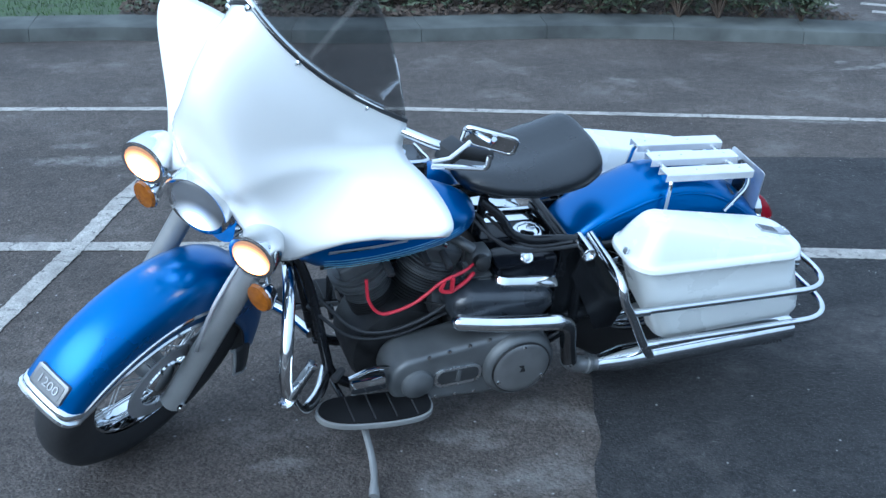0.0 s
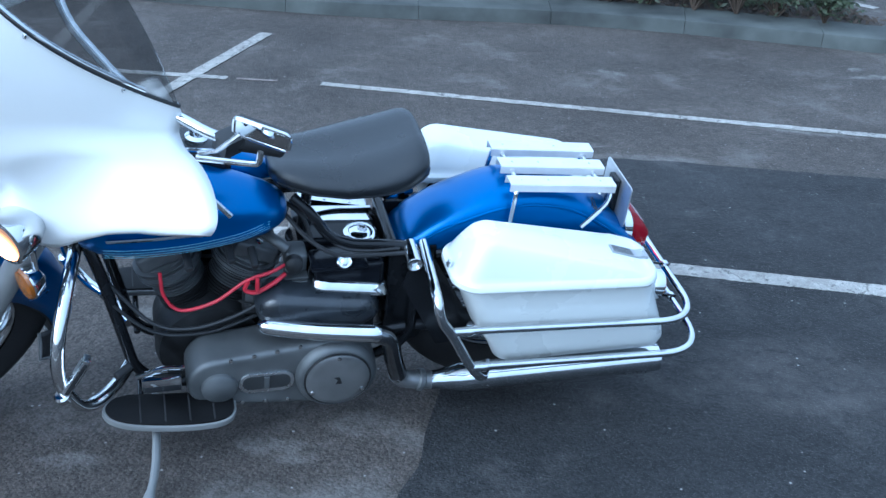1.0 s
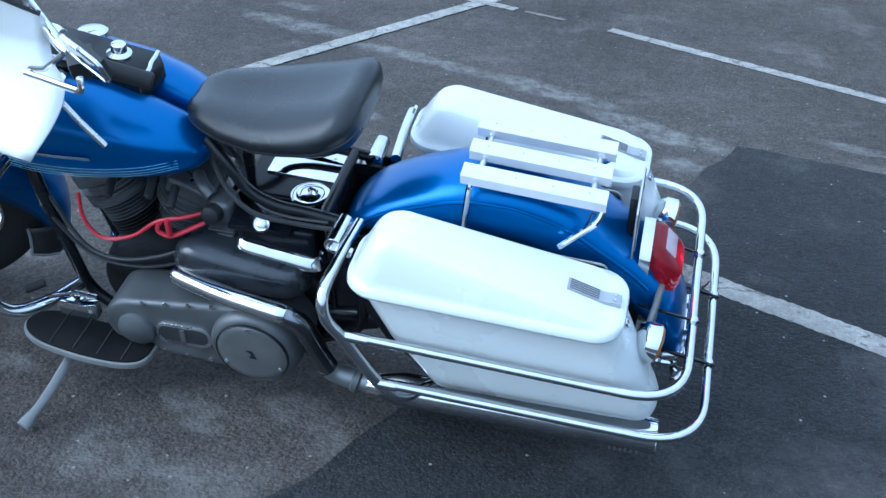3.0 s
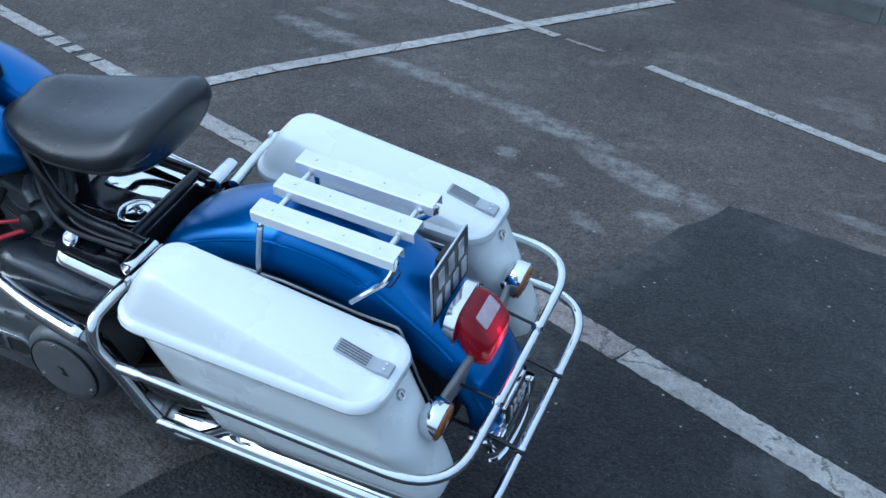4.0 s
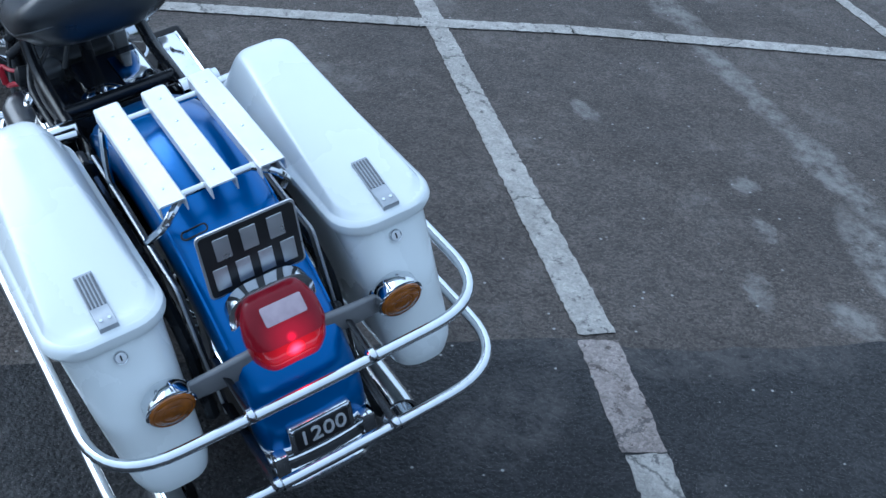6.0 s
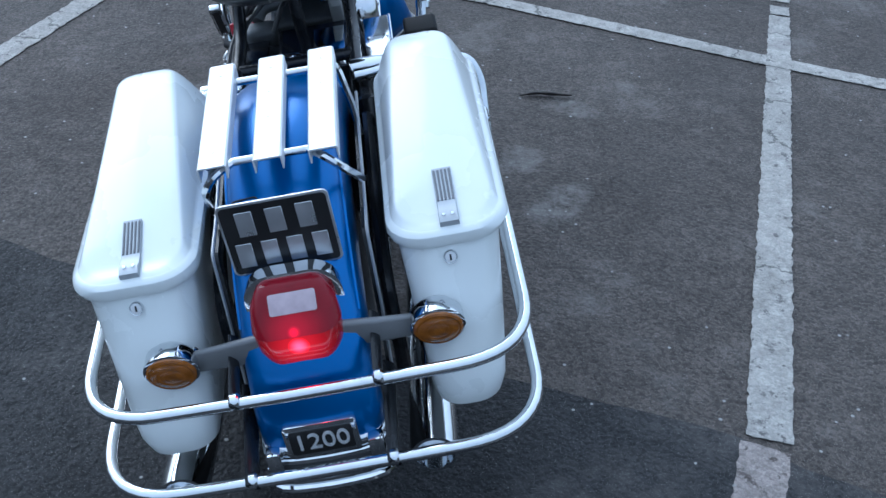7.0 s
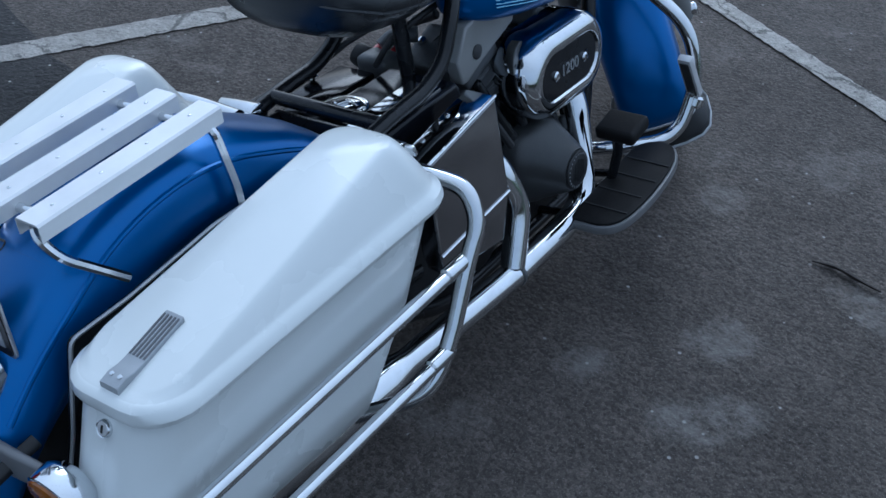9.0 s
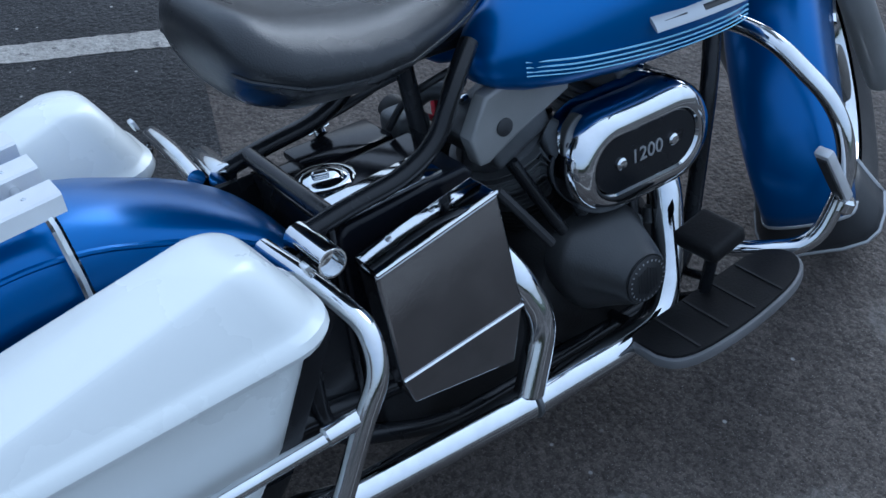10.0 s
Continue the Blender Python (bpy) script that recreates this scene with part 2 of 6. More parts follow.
# ---- ground ----
def asphalt(name, dark, light, speck, stain, chips=0.32, streaks=(), cover=0.45, flakes=None):
    m = bpy.data.materials.new(name)
    m.use_nodes = True
    nt, N = m.node_tree, m.node_tree.nodes
    b = N["Principled BSDF"]
    tc = N.new("ShaderNodeTexCoord")

    def noise_tex(scale, detail, rough=0.55):
        n = N.new("ShaderNodeTexNoise")
        n.inputs["Scale"].default_value, n.inputs["Detail"].default_value, n.inputs["Roughness"].default_value = scale, detail, rough
        nt.links.new(tc.outputs["Object"], n.inputs["Vector"])
        return n

    def ramp(src, a, b_, ca, cb):
        r = N.new("ShaderNodeValToRGB")
        r.color_ramp.elements[0].position, r.color_ramp.elements[1].position = a, b_
        r.color_ramp.elements[0].color, r.color_ramp.elements[1].color = (*ca, 1), (*cb, 1)
        nt.links.new(src, r.inputs[0])
        return r

    def mix(kind, fac, a, b_):
        x = N.new("ShaderNodeMix")
        x.data_type, x.blend_type = "RGBA", kind
        if isinstance(fac, float):
            x.inputs[0].default_value = fac
        else:
            nt.links.new(fac, x.inputs[0])
        nt.links.new(a, x.inputs[6])
        nt.links.new(b_, x.inputs[7])
        return x.outputs[2]

    base = ramp(noise_tex(1.1, 8, 0.65).outputs["Fac"], 0.32, 0.68, dark, light)
    stones = N.new("ShaderNodeTexVoronoi")
    stones.inputs["Scale"].default_value = 140
    nt.links.new(tc.outputs["Object"], stones.inputs["Vector"])
    mottle = ramp(noise_tex(16, 5, 0.65).outputs["Fac"], 0.34, 0.66, (0.80, 0.80, 0.80), (1.18, 1.18, 1.18))
    chip = ramp(stones.outputs["Color"], 0.2, 0.8, (1 - chips, 1 - chips, 1 - chips), (1 + chips, 1 + chips, 1 + chips))
    col = mix("MULTIPLY", 1.0, base.outputs[0], chip.outputs[0])
    col = mix("MULTIPLY", 1.0, col, mottle.outputs[0])
    crumb = ramp(noise_tex(260, 3, 0.7).outputs["Fac"], 0.36, 0.64, (1 - chips, 1 - chips, 1 - chips), (1 + chips, 1 + chips, 1 + chips))
    col = mix("MULTIPLY", 1.0, col, crumb.outputs[0])
    blot = ramp(noise_tex(2.2, 9, 0.72).outputs["Fac"], 0.56, 0.66, (0, 0, 0), (1, 1, 1))
    pale = ramp(noise_tex(30, 4).outputs["Fac"], 0.3, 0.7, stain, tuple(c * 1.25 for c in stain))
    fade = N.new("ShaderNodeMath")
    fade.operation = "MULTIPLY"
    fade.inputs[1].default_value = cover
    nt.links.new(blot.outputs[0], fade.inputs[0])
    col = mix("MIX", fade.outputs[0], col, pale.outputs[0])
    if streaks:
        wob = noise_tex(5, 6, 0.75)
        warp = N.new("ShaderNodeVectorMath")
        warp.operation = "MULTIPLY_ADD"
        nt.links.new(wob.outputs["Color"], warp.inputs[0])
        warp.inputs[1].default_value = (0.20, 0.20, 0)
        shift = N.new("ShaderNodeVectorMath")
        shift.operation = "SUBTRACT"
        shift.inputs[1].default_value = (0.10, 0.10, 0)
        nt.links.new(tc.outputs["Object"], shift.inputs[0])
        nt.links.new(shift.outputs[0], warp.inputs[2])
        br = ramp(noise_tex(13, 9, 0.78).outputs["Fac"], 0.40, 0.58, (0.06, 0.06, 0.06), (1, 1, 1))
        total = None
        for (x0, y0), (x1, y1), width, strength in streaks:
            # a worn pale band: length and width in its own frame, broken up by noise
            L = math.hypot(x1 - x0, y1 - y0)
            mp = N.new("ShaderNodeMapping")
            mp.vector_type = "TEXTURE"
            mp.inputs["Location"].default_value = ((x0 + x1) / 2, (y0 + y1) / 2, 0)
            mp.inputs["Rotation"].default_value = (0, 0, math.atan2(y1 - y0, x1 - x0))
            mp.inputs["Scale"].default_value = (L / 2, width / 2, 1)
            nt.links.new(warp.outputs[0], mp.inputs["Vector"])
            ln = N.new("ShaderNodeVectorMath")
            ln.operation = "LENGTH"
            nt.links.new(mp.outputs[0], ln.inputs[0])
            edge = N.new("ShaderNodeMapRange")
            edge.inputs["From Min"].default_value, edge.inputs["From Max"].default_value = 1.15, 0.70
            edge.inputs["To Min"].default_value, edge.inputs["To Max"].default_value = 0.0, strength
            nt.links.new(ln.outputs["Value"], edge.inputs["Value"])
            if total is None:
                total = edge.outputs[0]
            else:
                most = N.new("ShaderNodeMath")
                most.operation = "MAXIMUM"
                nt.links.new(total, most.inputs[0])
                nt.links.new(edge.outputs[0], most.inputs[1])
                total = most.outputs[0]
        patchy = N.new("ShaderNodeMath")
        patchy.operation = "MULTIPLY"
        nt.links.new(total, patchy.inputs[0])
        nt.links.new(br.outputs[0], patchy.inputs[1])
        col = mix("MIX", patchy.outputs[0], col, pale.outputs[0])
    grit = ramp(noise_tex(420, 1).outputs["Fac"], speck, speck + 0.05, (0, 0, 0), (1, 1, 1))
    white = ramp(noise_tex(5, 2).outputs["Fac"], 0.0, 1.0, (0.22, 0.22, 0.21), (0.28, 0.27, 0.26))
    col = mix("MIX", grit.outputs[0], col, white.outputs[0])
    pebble = N.new("ShaderNodeTexVoronoi")
    pebble.inputs["Scale"].default_value = 48
    nt.links.new(tc.outputs["Object"], pebble.inputs["Vector"])
    rare = ramp(pebble.outputs["Color"], 0.86, 0.88, (0, 0, 0), (1, 1, 1))
    dot = ramp(pebble.outputs["Distance"], 0.16, 0.24, (1, 1, 1), (0, 0, 0))
    both_ = N.new("ShaderNodeMath")
    both_.operation = "MULTIPLY"
    nt.links.new(rare.outputs[0], both_.inputs[0])
    nt.links.new(dot.outputs[0], both_.inputs[1])
    col = mix("MIX", both_.outputs[0], col, white.outputs[0])
    if flakes:
        crack = N.new("ShaderNodeTexVoronoi")
        crack.feature = "DISTANCE_TO_EDGE"
        crack.inputs["Scale"].default_value = 1.7
        bend = N.new("ShaderNodeVectorMath")
        bend.operation = "MULTIPLY_ADD"
        nt.links.new(noise_tex(9, 6, 0.7).outputs["Color"], bend.inputs[0])
        bend.inputs[1].default_value = (0.14, 0.14, 0)
        nt.links.new(tc.outputs["Object"], bend.inputs[2])
        nt.links.new(bend.outputs[0], crack.inputs["Vector"])
        split = ramp(crack.outputs["Distance"], 0.004, 0.009, (0.7, 0.7, 0.7), (0, 0, 0))
        dark_ = ramp(noise_tex(90, 2).outputs["Fac"], 0.3, 0.7, (0.03, 0.03, 0.03), (0.06, 0.058, 0.055))
        col = mix("MIX", split.outputs[0], col, dark_.outputs[0])
        # paint flaked off down to the asphalt
        off = ramp(noise_tex(24, 7, 0.75).outputs["Fac"], 0.57, 0.62, (0, 0, 0), (1, 1, 1))
        under = ramp(noise_tex(90, 3).outputs["Fac"], 0.3, 0.7, flakes, tuple(c * 1.5 for c in flakes))
        col = mix("MIX", off.outputs[0], col, under.outputs[0])
    nt.links.new(col, b.inputs["Base Color"])
    b.inputs["Specular IOR Level"].default_value = 0.26
    rr = N.new("ShaderNodeMapRange")
    rr.inputs["To Min"].default_value, rr.inputs["To Max"].default_value = 0.62, 0.95
    nt.links.new(noise_tex(3, 4).outputs["Fac"], rr.inputs["Value"])
    nt.links.new(rr.outputs[0], b.inputs["Roughness"])
    # rolled chippings of two sizes, with a crumbled binder between them
    lumps = N.new("ShaderNodeTexVoronoi")
    lumps.feature = "SMOOTH_F1"
    lumps.inputs["Scale"].default_value, lumps.inputs["Smoothness"].default_value = 82, 0.35
    sway = N.new("ShaderNodeVectorMath")
    sway.operation = "MULTIPLY_ADD"
    nt.links.new(noise_tex(60, 3, 0.6).outputs["Color"], sway.inputs[0])
    sway.inputs[1].default_value = (0.016, 0.016, 0)
    nt.links.new(tc.outputs["Object"], sway.inputs[2])
    nt.links.new(sway.outputs[0], lumps.inputs["Vector"])
    worn = N.new("ShaderNodeMath")
    worn.operation = "MULTIPLY_ADD"
    nt.links.new(noise_tex(38, 4, 0.7).outputs["Fac"], worn.inputs[0])
    worn.inputs[1].default_value = -1.1
    nt.links.new(lumps.outputs["Distance"], worn.inputs[2])
    height = N.new("ShaderNodeMath")
    height.operation = "MULTIPLY_ADD"
    nt.links.new(stones.outputs["Distance"], height.inputs[0])
    height.inputs[1].default_value = 0.30
    nt.links.new(worn.outputs[0], height.inputs[2])
    bump = N.new("ShaderNodeBump")
    bump.invert = True
    bump.inputs["Strength"].default_value, bump.inputs["Distance"].default_value = 0.62, 0.006
    nt.links.new(height.outputs[0], bump.inputs["Height"])
    nt.links.new(bump.outputs[0], b.inputs["Normal"])
    return m


PATCHES = [((0.22, 3.24), (0.30, 3.46), 0.09, 0.55), ((0.30, 5.05), (1.05, 4.88), 0.13, 0.85), ((0.95, 4.90), (1.65, 4.69), 0.14, 0.9), ((1.50, 4.64), (2.10, 4.40), 0.17, 1.0), ((0.58, 4.29), (0.76, 4.25), 0.07, 0.8), ((1.20, 4.47), (1.32, 4.43), 0.11, 0.8),
           ((1.43, 4.34), (1.57, 4.30), 0.06, 0.8), ((1.63, 4.12), (1.80, 4.06), 0.08, 0.8), ((1.84, 4.26), (2.00, 4.20), 0.11, 0.9), ((-0.35, 5.27), (0.30, 5.11), 0.16, 0.8), ((-0.2, 5.47), (0.0, 5.43), 0.12, 0.7),
           ((0.42, 5.01), (0.72, 4.95), 0.10, 0.6), ((0.70, 2.18), (0.90, 2.10), 0.20, 0.5), ((0.90, 2.16), (1.20, 2.07), 0.18, 0.55), ((1.05, 2.47), (1.28, 2.40), 0.14, 0.45), ((1.22, 2.40), (1.33, 2.28), 0.12, 0.45),
           ((0.18, 2.20), (0.36, 2.12), 0.14, 0.7), ((0.28, 2.40), (0.46, 2.35), 0.10, 0.6), ((0.80, 2.40), (1.0, 2.33), 0.10, 0.6), ((2.4, 4.66), (2.7, 4.60), 0.08, 0.7), ((0.52, 3.19), (0.66, 3.11), 0.11, 0.7),
           ((0.72, 3.32), (0.92, 3.18), 0.15, 0.7), ((0.05, 2.93), (0.19, 2.89), 0.10, 0.5), ((0.80, 3.03), (0.92, 2.94), 0.09, 0.5), ((4.62, 5.66), (5.50, 5.72), 0.11, 0.9), ((4.76, 5.86), (4.88, 5.83), 0.07, 0.8), ((3.10, 5.92), (3.28, 5.78), 0.08, 0.6), ((3.60, 4.84), (4.10, 4.64), 0.13, 0.7), ((2.5, 4.50), (3.1, 4.36), 0.12, 0.5)]
OLD = asphalt("worn_asphalt", (0.040, 0.0342, 0.0302), (0.082, 0.0705, 0.0622), 0.69, (0.160, 0.152, 0.142), 0.34, PATCHES, 0.30)
FRESH = asphalt("dark_asphalt", (0.0122, 0.0122, 0.0130), (0.0300, 0.0300, 0.0310), 0.68, (0.066, 0.062, 0.060), 0.36, [((1.80, 3.38), (1.95, 2.98), 0.24, 0.6), ((1.62, 3.30), (2.03, 4.15), 0.22, 0.7), ((1.5, 1.2), (2.4, 0.9), 0.6, 0.5), ((2.2, 2.6), (2.9, 2.4), 0.5, 0.4)], 0.40)


def ragged(pts, step, amount, seed):
    """Breaks a closed outline up into short uneven edges."""
    rnd = random.Random(seed)
    out = []
    n = len(pts)
    for i in range(n):
        a, b = Vector(pts[i]), Vector(pts[(i + 1) % n])
        k = max(1, int((b - a).length / step))
        t = (b - a).normalized()
        side = Vector((-t.y, t.x))
        for j in range(k):
            p = a.lerp(b, (j + (rnd.uniform(-0.3, 0.3) if j else 0)) / k)
            out.append(p + side * rnd.uniform(-amount, amount))
    return out


def sheet(name, pts, z, mat, label, category, thick=0.004):
    bm = bmesh.new()
    top = [bm.verts.new((p[0], p[1], z)) for p in pts]
    bot = [bm.verts.new((p[0], p[1], z - thick)) for p in pts]
    n = len(pts)
    bm.faces.new(top)
    for i in range(n):
        bm.faces.new((top[i], bot[i], bot[(i + 1) % n], top[(i + 1) % n]))
    bmesh.ops.triangulate(bm, faces=[f for f in bm.faces if len(f.verts) > 4])
    return tagged(part(name, bm, mat), label, category, kind="structure")


bm = bmesh.new()
steps = [-900, -60, -14, -6, -3, 0, 3, 6, 10, 18, 70, 900]
grid = [[bm.verts.new((x, y, 0)) for x in steps] for y in steps]
for r0, r1 in zip(grid, grid[1:]):
    for k in range(len(steps) - 1):
        bm.faces.new((r0[k], r0[k + 1], r1[k + 1], r1[k]))
tagged(part("ground", bm, OLD), "worn grey asphalt of a car park", "ground", kind="structure")

# the darker resurfaced strip behind the motorcycle
strip = [(0.60, 0.20), (0.86, 1.05), (0.91, 1.36), (0.955, 1.57), (1.03, 1.76), (1.17, 2.04), (1.33, 2.37), (1.42, 2.62), (1.56, 3.11), (1.70, 3.51), (1.83, 3.70), (2.01, 4.23), (2.11, 4.49), (2.72, 4.43), (3.82, 4.08), (9.5, 2.2), (7.2, -4.6), (-0.3, -2.9)]
sheet("resurfaced_strip", ragged(strip, 0.09, 0.012, 3), 0.0024, FRESH, "darker resurfaced asphalt strip with a ragged edge", "asphalt patch")


def line_paint():
    m = asphalt("worn_line_paint", (0.238, 0.226, 0.205), (0.365, 0.348, 0.318), 0.86, (0.17, 0.155, 0.145), 0.12, cover=0.8, flakes=(0.10, 0.094, 0.09))
    return m


PAINT = line_paint()


BROWN = asphalt("rubbed_line_paint", (0.16, 0.135, 0.122), (0.31, 0.275, 0.255), 0.86, (0.11, 0.085, 0.075), 0.2, cover=0.6, flakes=(0.07, 0.058, 0.052))


def painted_line(name, a, b, w, seed, gaps=(), z=0.0040, mat=None, w_end=None):
    a, b = Vector(a), Vector(b)
    t = (b - a).normalized()
    side = Vector((-t.y, t.x)) / 2
    cuts = [0.0] + [g for pair in gaps for g in pair] + [1.0]
    for i in range(0, len(cuts), 2):
        p, q = a.lerp(b, cuts[i]), a.lerp(b, cuts[i + 1])
        s, e = [side * (w + ((w_end or w) - w) * cuts[k]) for k in (i, i + 1)]
        pts = ragged([p + s, p - s, q - e, q + e], 0.016, 0.0034, seed + i)
        sheet(name, pts, z, mat or PAINT, "worn white painted parking bay line", "line marking", 0.0015)


painted_line("bay_line", (-4.3, 5.38), (-0.560, 4.249), 0.066, 11, gaps=((0.903, 0.911), (0.938, 0.947), (0.965, 0.978)), w_end=0.072)
painted_line("bay_line", (-0.545, 4.245), (1.700, 3.566), 0.078, 25, w_end=0.098)
painted_line("bay_line", (1.722, 3.552), (2.08, 3.418), 0.102, 23, mat=BROWN)
painted_line("bay_line", (2.086, 3.416), (6.2, 1.88), 0.096, 12)
painted_line("bay_line", (-2.2, 6.71), (0.93, 5.835), 0.060, 13)
painted_line("bay_line", (0.98, 5.82), (1.20, 5.765), 0.026, 17, mat=BROWN)
painted_line("bay_line", (1.435, 5.700), (8.4, 3.03), 0.062, 14)
painted_line("bay_line", (-3.0, 2.66), (3.6, 0.22), 0.086, 21)
painted_line("bay_line", (-1.35, 0.9), (-0.60, 3.10), 0.08, 15, z=0.0056)
painted_line("bay_line", (-0.60, 3.10), (-0.155, 4.06), 0.08, 18, z=0.0056)
painted_line("bay_line", (-0.155, 4.06), (0.081, 4.619), 0.08, 20, z=0.0056)
painted_line("bay_line", (0.081, 4.619), (1.22, 6.80), 0.08, 19, z=0.0056)


# ---- the motorcycle ----
def surface(rows, thick, mat, name, parent, label="", closed=False):
    """An open sheet through rows of points, given a thickness."""
    bm = bmesh.new()
    g = [[bm.verts.new(p) for p in r] for r in rows]
    for a, b in zip(g, g[1:]):
        n = len(a)
        for k in range(n - 1):
            bm.faces.new((a[k], a[k + 1], b[k + 1], b[k]))
    ob = part(name, bm, mat, parent, label)
    mod = ob.modifiers.new("thickness", "SOLIDIFY")
    mod.thickness, mod.offset = thick, 0
    return ob


bike = tagged(new("motorcycle"), "blue and white touring motorcycle leaning on its side stand", "motorcycle")
bike.matrix_world = pose(1.586, 2.712, 0) @ Matrix.Rotation(radians(182.9), 4, "Z") @ Matrix.Rotation(radians(-12.2), 4, "X")

STEER_DEG = 36.3
RAKE = radians(29)
FORK_DIR = V(-math.sin(RAKE), 0, math.cos(RAKE))
STEER_AT = V(1.71, 0, 0)
STEER = Matrix.Translation(STEER_AT) @ Matrix.Rotation(radians(STEER_DEG), 4, FORK_DIR) @ Matrix.Translation(-STEER_AT)
AXLE = V(1.56, 0, 0.335)
WHEEL_AT = V(1.662, 0, 0)
WSTEER = Matrix.Translation(WHEEL_AT) @ Matrix.Rotation(radians(37), 4, FORK_DIR) @ Matrix.Translation(-WHEEL_AT)


def steered(bm, m=None):
    bmesh.ops.transform(bm, matrix=m or STEER, verts=bm.verts)
    return bm


# wheels
def wheel(name, c, m, disc):
    prof = [(-0.046, 0.212), (-0.058, 0.235), (-0.064, 0.268), (-0.060, 0.300), (-0.046, 0.322), (-0.024, 0.333), (0, 0.336)]
    prof = prof + [(-s, r) for s, r in prof[-2::-1]]
    bm = lathe([(-0.050, 0.220), (-0.046, 0.226), (-0.040, 0.206), (-0.022, 0.196), (0, 0.192), (0.022, 0.196), (0.040, 0.206), (0.046, 0.226), (0.050, 0.220)], c, (0, 1, 0), 40, caps=False)
    bmesh.ops.transform(bm, matrix=m, verts=bm.verts)
    rim = part(name, bm, CHROME, bike, "chrome wire-spoked wheel")
    bm = lathe(prof, c, (0, 1, 0), 48, caps=False)
    bmesh.ops.transform(bm, matrix=m, verts=bm.verts)
    part("tyre", bm, RUBBER, rim, "worn black tyre")
    bm = lathe([(-0.062, 0.03), (-0.06, 0.055), (-0.05, 0.06), (-0.04, 0.042), (0.04, 0.042), (0.05, 0.06), (0.06, 0.055), (0.062, 0.03)], c, (0, 1, 0), 24)
    bmesh.ops.transform(bm, matrix=m, verts=bm.verts)
    part("hub", bm, CAST, rim)
    bm = lathe([(disc - 0.003, 0.086), (disc - 0.003, 0.128), (disc + 0.003, 0.128), (disc + 0.003, 0.086), (disc - 0.003, 0.086)], c, (0, 1, 0), 36, caps=False)
    bmesh.ops.transform(bm, matrix=m, verts=bm.verts)
    rotor = part("brake_disc", bm, FORK, rim, "thin steel brake disc")
    bm = lathe([(disc - 0.020, 0.040), (disc - 0.012, 0.058), (disc - 0.001, 0.062), (disc + 0.004, 0.056), (disc + 0.010, 0.030), (disc + 0.012, 0.0)], c, (0, 1, 0), 28)
    bmesh.ops.transform(bm, matrix=m, verts=bm.verts)
    part("hub_cap", bm, CHROME, rotor, "chrome hub cap")
    for k in range(5):
        a = 2 * math.pi * k / 5
        bm = tube([c + V(0.052 * math.cos(a), disc, 0.052 * math.sin(a)), c + V(0.092 * math.cos(a), disc, 0.092 * math.sin(a))], 0.010, 8, flat=0.3)
        bmesh.ops.transform(bm, matrix=m, verts=bm.verts)
        part("carrier_arm", bm, CHROME, rotor)
    src = rod((0.0, 0.05, 0.045), (0.03, 0.012, 0.196), 0.0022, 6).copy()
    me = bpy.data.meshes.new("spoke")
    src.to_mesh(me)
    me.materials.append(FORK)
    for k in range(32):
        o = new("spoke", me)
        o.parent = rim
        flip = Matrix.Diagonal((1 if k % 4 < 2 else -1, 1 if k % 2 else -1, 1, 1))
        o.matrix_local = m @ Matrix.Translation(c) @ Matrix.Rotation(2 * math.pi * k / 32, 4, "Y") @ flip
    return rim


wheel("front_wheel", AXLE, WSTEER, 0.075)
wheel("rear_wheel", V(0, 0, 0.335), Matrix(), 0.075)


# fenders
def fender(name, c, radius, a0, a1, half, depth, m, label, n=36):
    rows = []
    for i in range(n + 1):
        f = i / n
        a = radians(a0 + (a1 - a0) * f)
        R, d, h = radius(f), depth(f), half(f)
        out = V(math.cos(a), 0, math.sin(a))
        row = []
        for y, s in ((-1.03, -1), (-1.03, -0.75), (-1.0, -0.45), (-0.96, -0.30), (-0.86, -0.16), (-0.62, -0.06), (-0.3, -0.015), (0, 0), (0.3, -0.015), (0.62, -0.06), (0.86, -0.16), (0.96, -0.30), (1.0, -0.45), (1.03, -0.75), (1.03, -1)):
            row.append(m @ (c + out * (R + s * d) + V(0, y * h, 0)))
        rows.append(row)
    return surface(rows, 0.004, BLUE, name, bike, label), rows


rear_fender, rrows = fender("rear_fender", V(0, 0, 0.345), lambda f: 0.366 + 0.035 * smoothstep(0.25, 0.0, f) + 0.080 * smoothstep(0.62, 1.0, f), 27, 188, lambda f: 0.098, lambda f: 0.055 + 0.075 * math.sin(math.pi * min(1, f * 1.1)) ** 0.7, Matrix(), "metallic blue rear fender")
front_fender, frows = fender("front_fender", AXLE, lambda f: 0.366 + 0.012 * smoothstep(0.3, 0.0, f) + 0.022 * smoothstep(0.75, 1.0, f), 25, 203, lambda f: 0.084 - 0.004 * smoothstep(0.82, 1.0, f), lambda f: 0.05 + 0.10 * math.sin(math.pi * f) ** 0.6, WSTEER, "metallic blue valanced front fender")


def round_pairs(w, h):
    return rounded_rect(w, h, min(w, h) * 0.45, 4)


def edge_trim(rows, idx, name, mat, parent, r=0.005):
    part(name, tube([row[idx] for row in rows], r, 8), mat, parent)


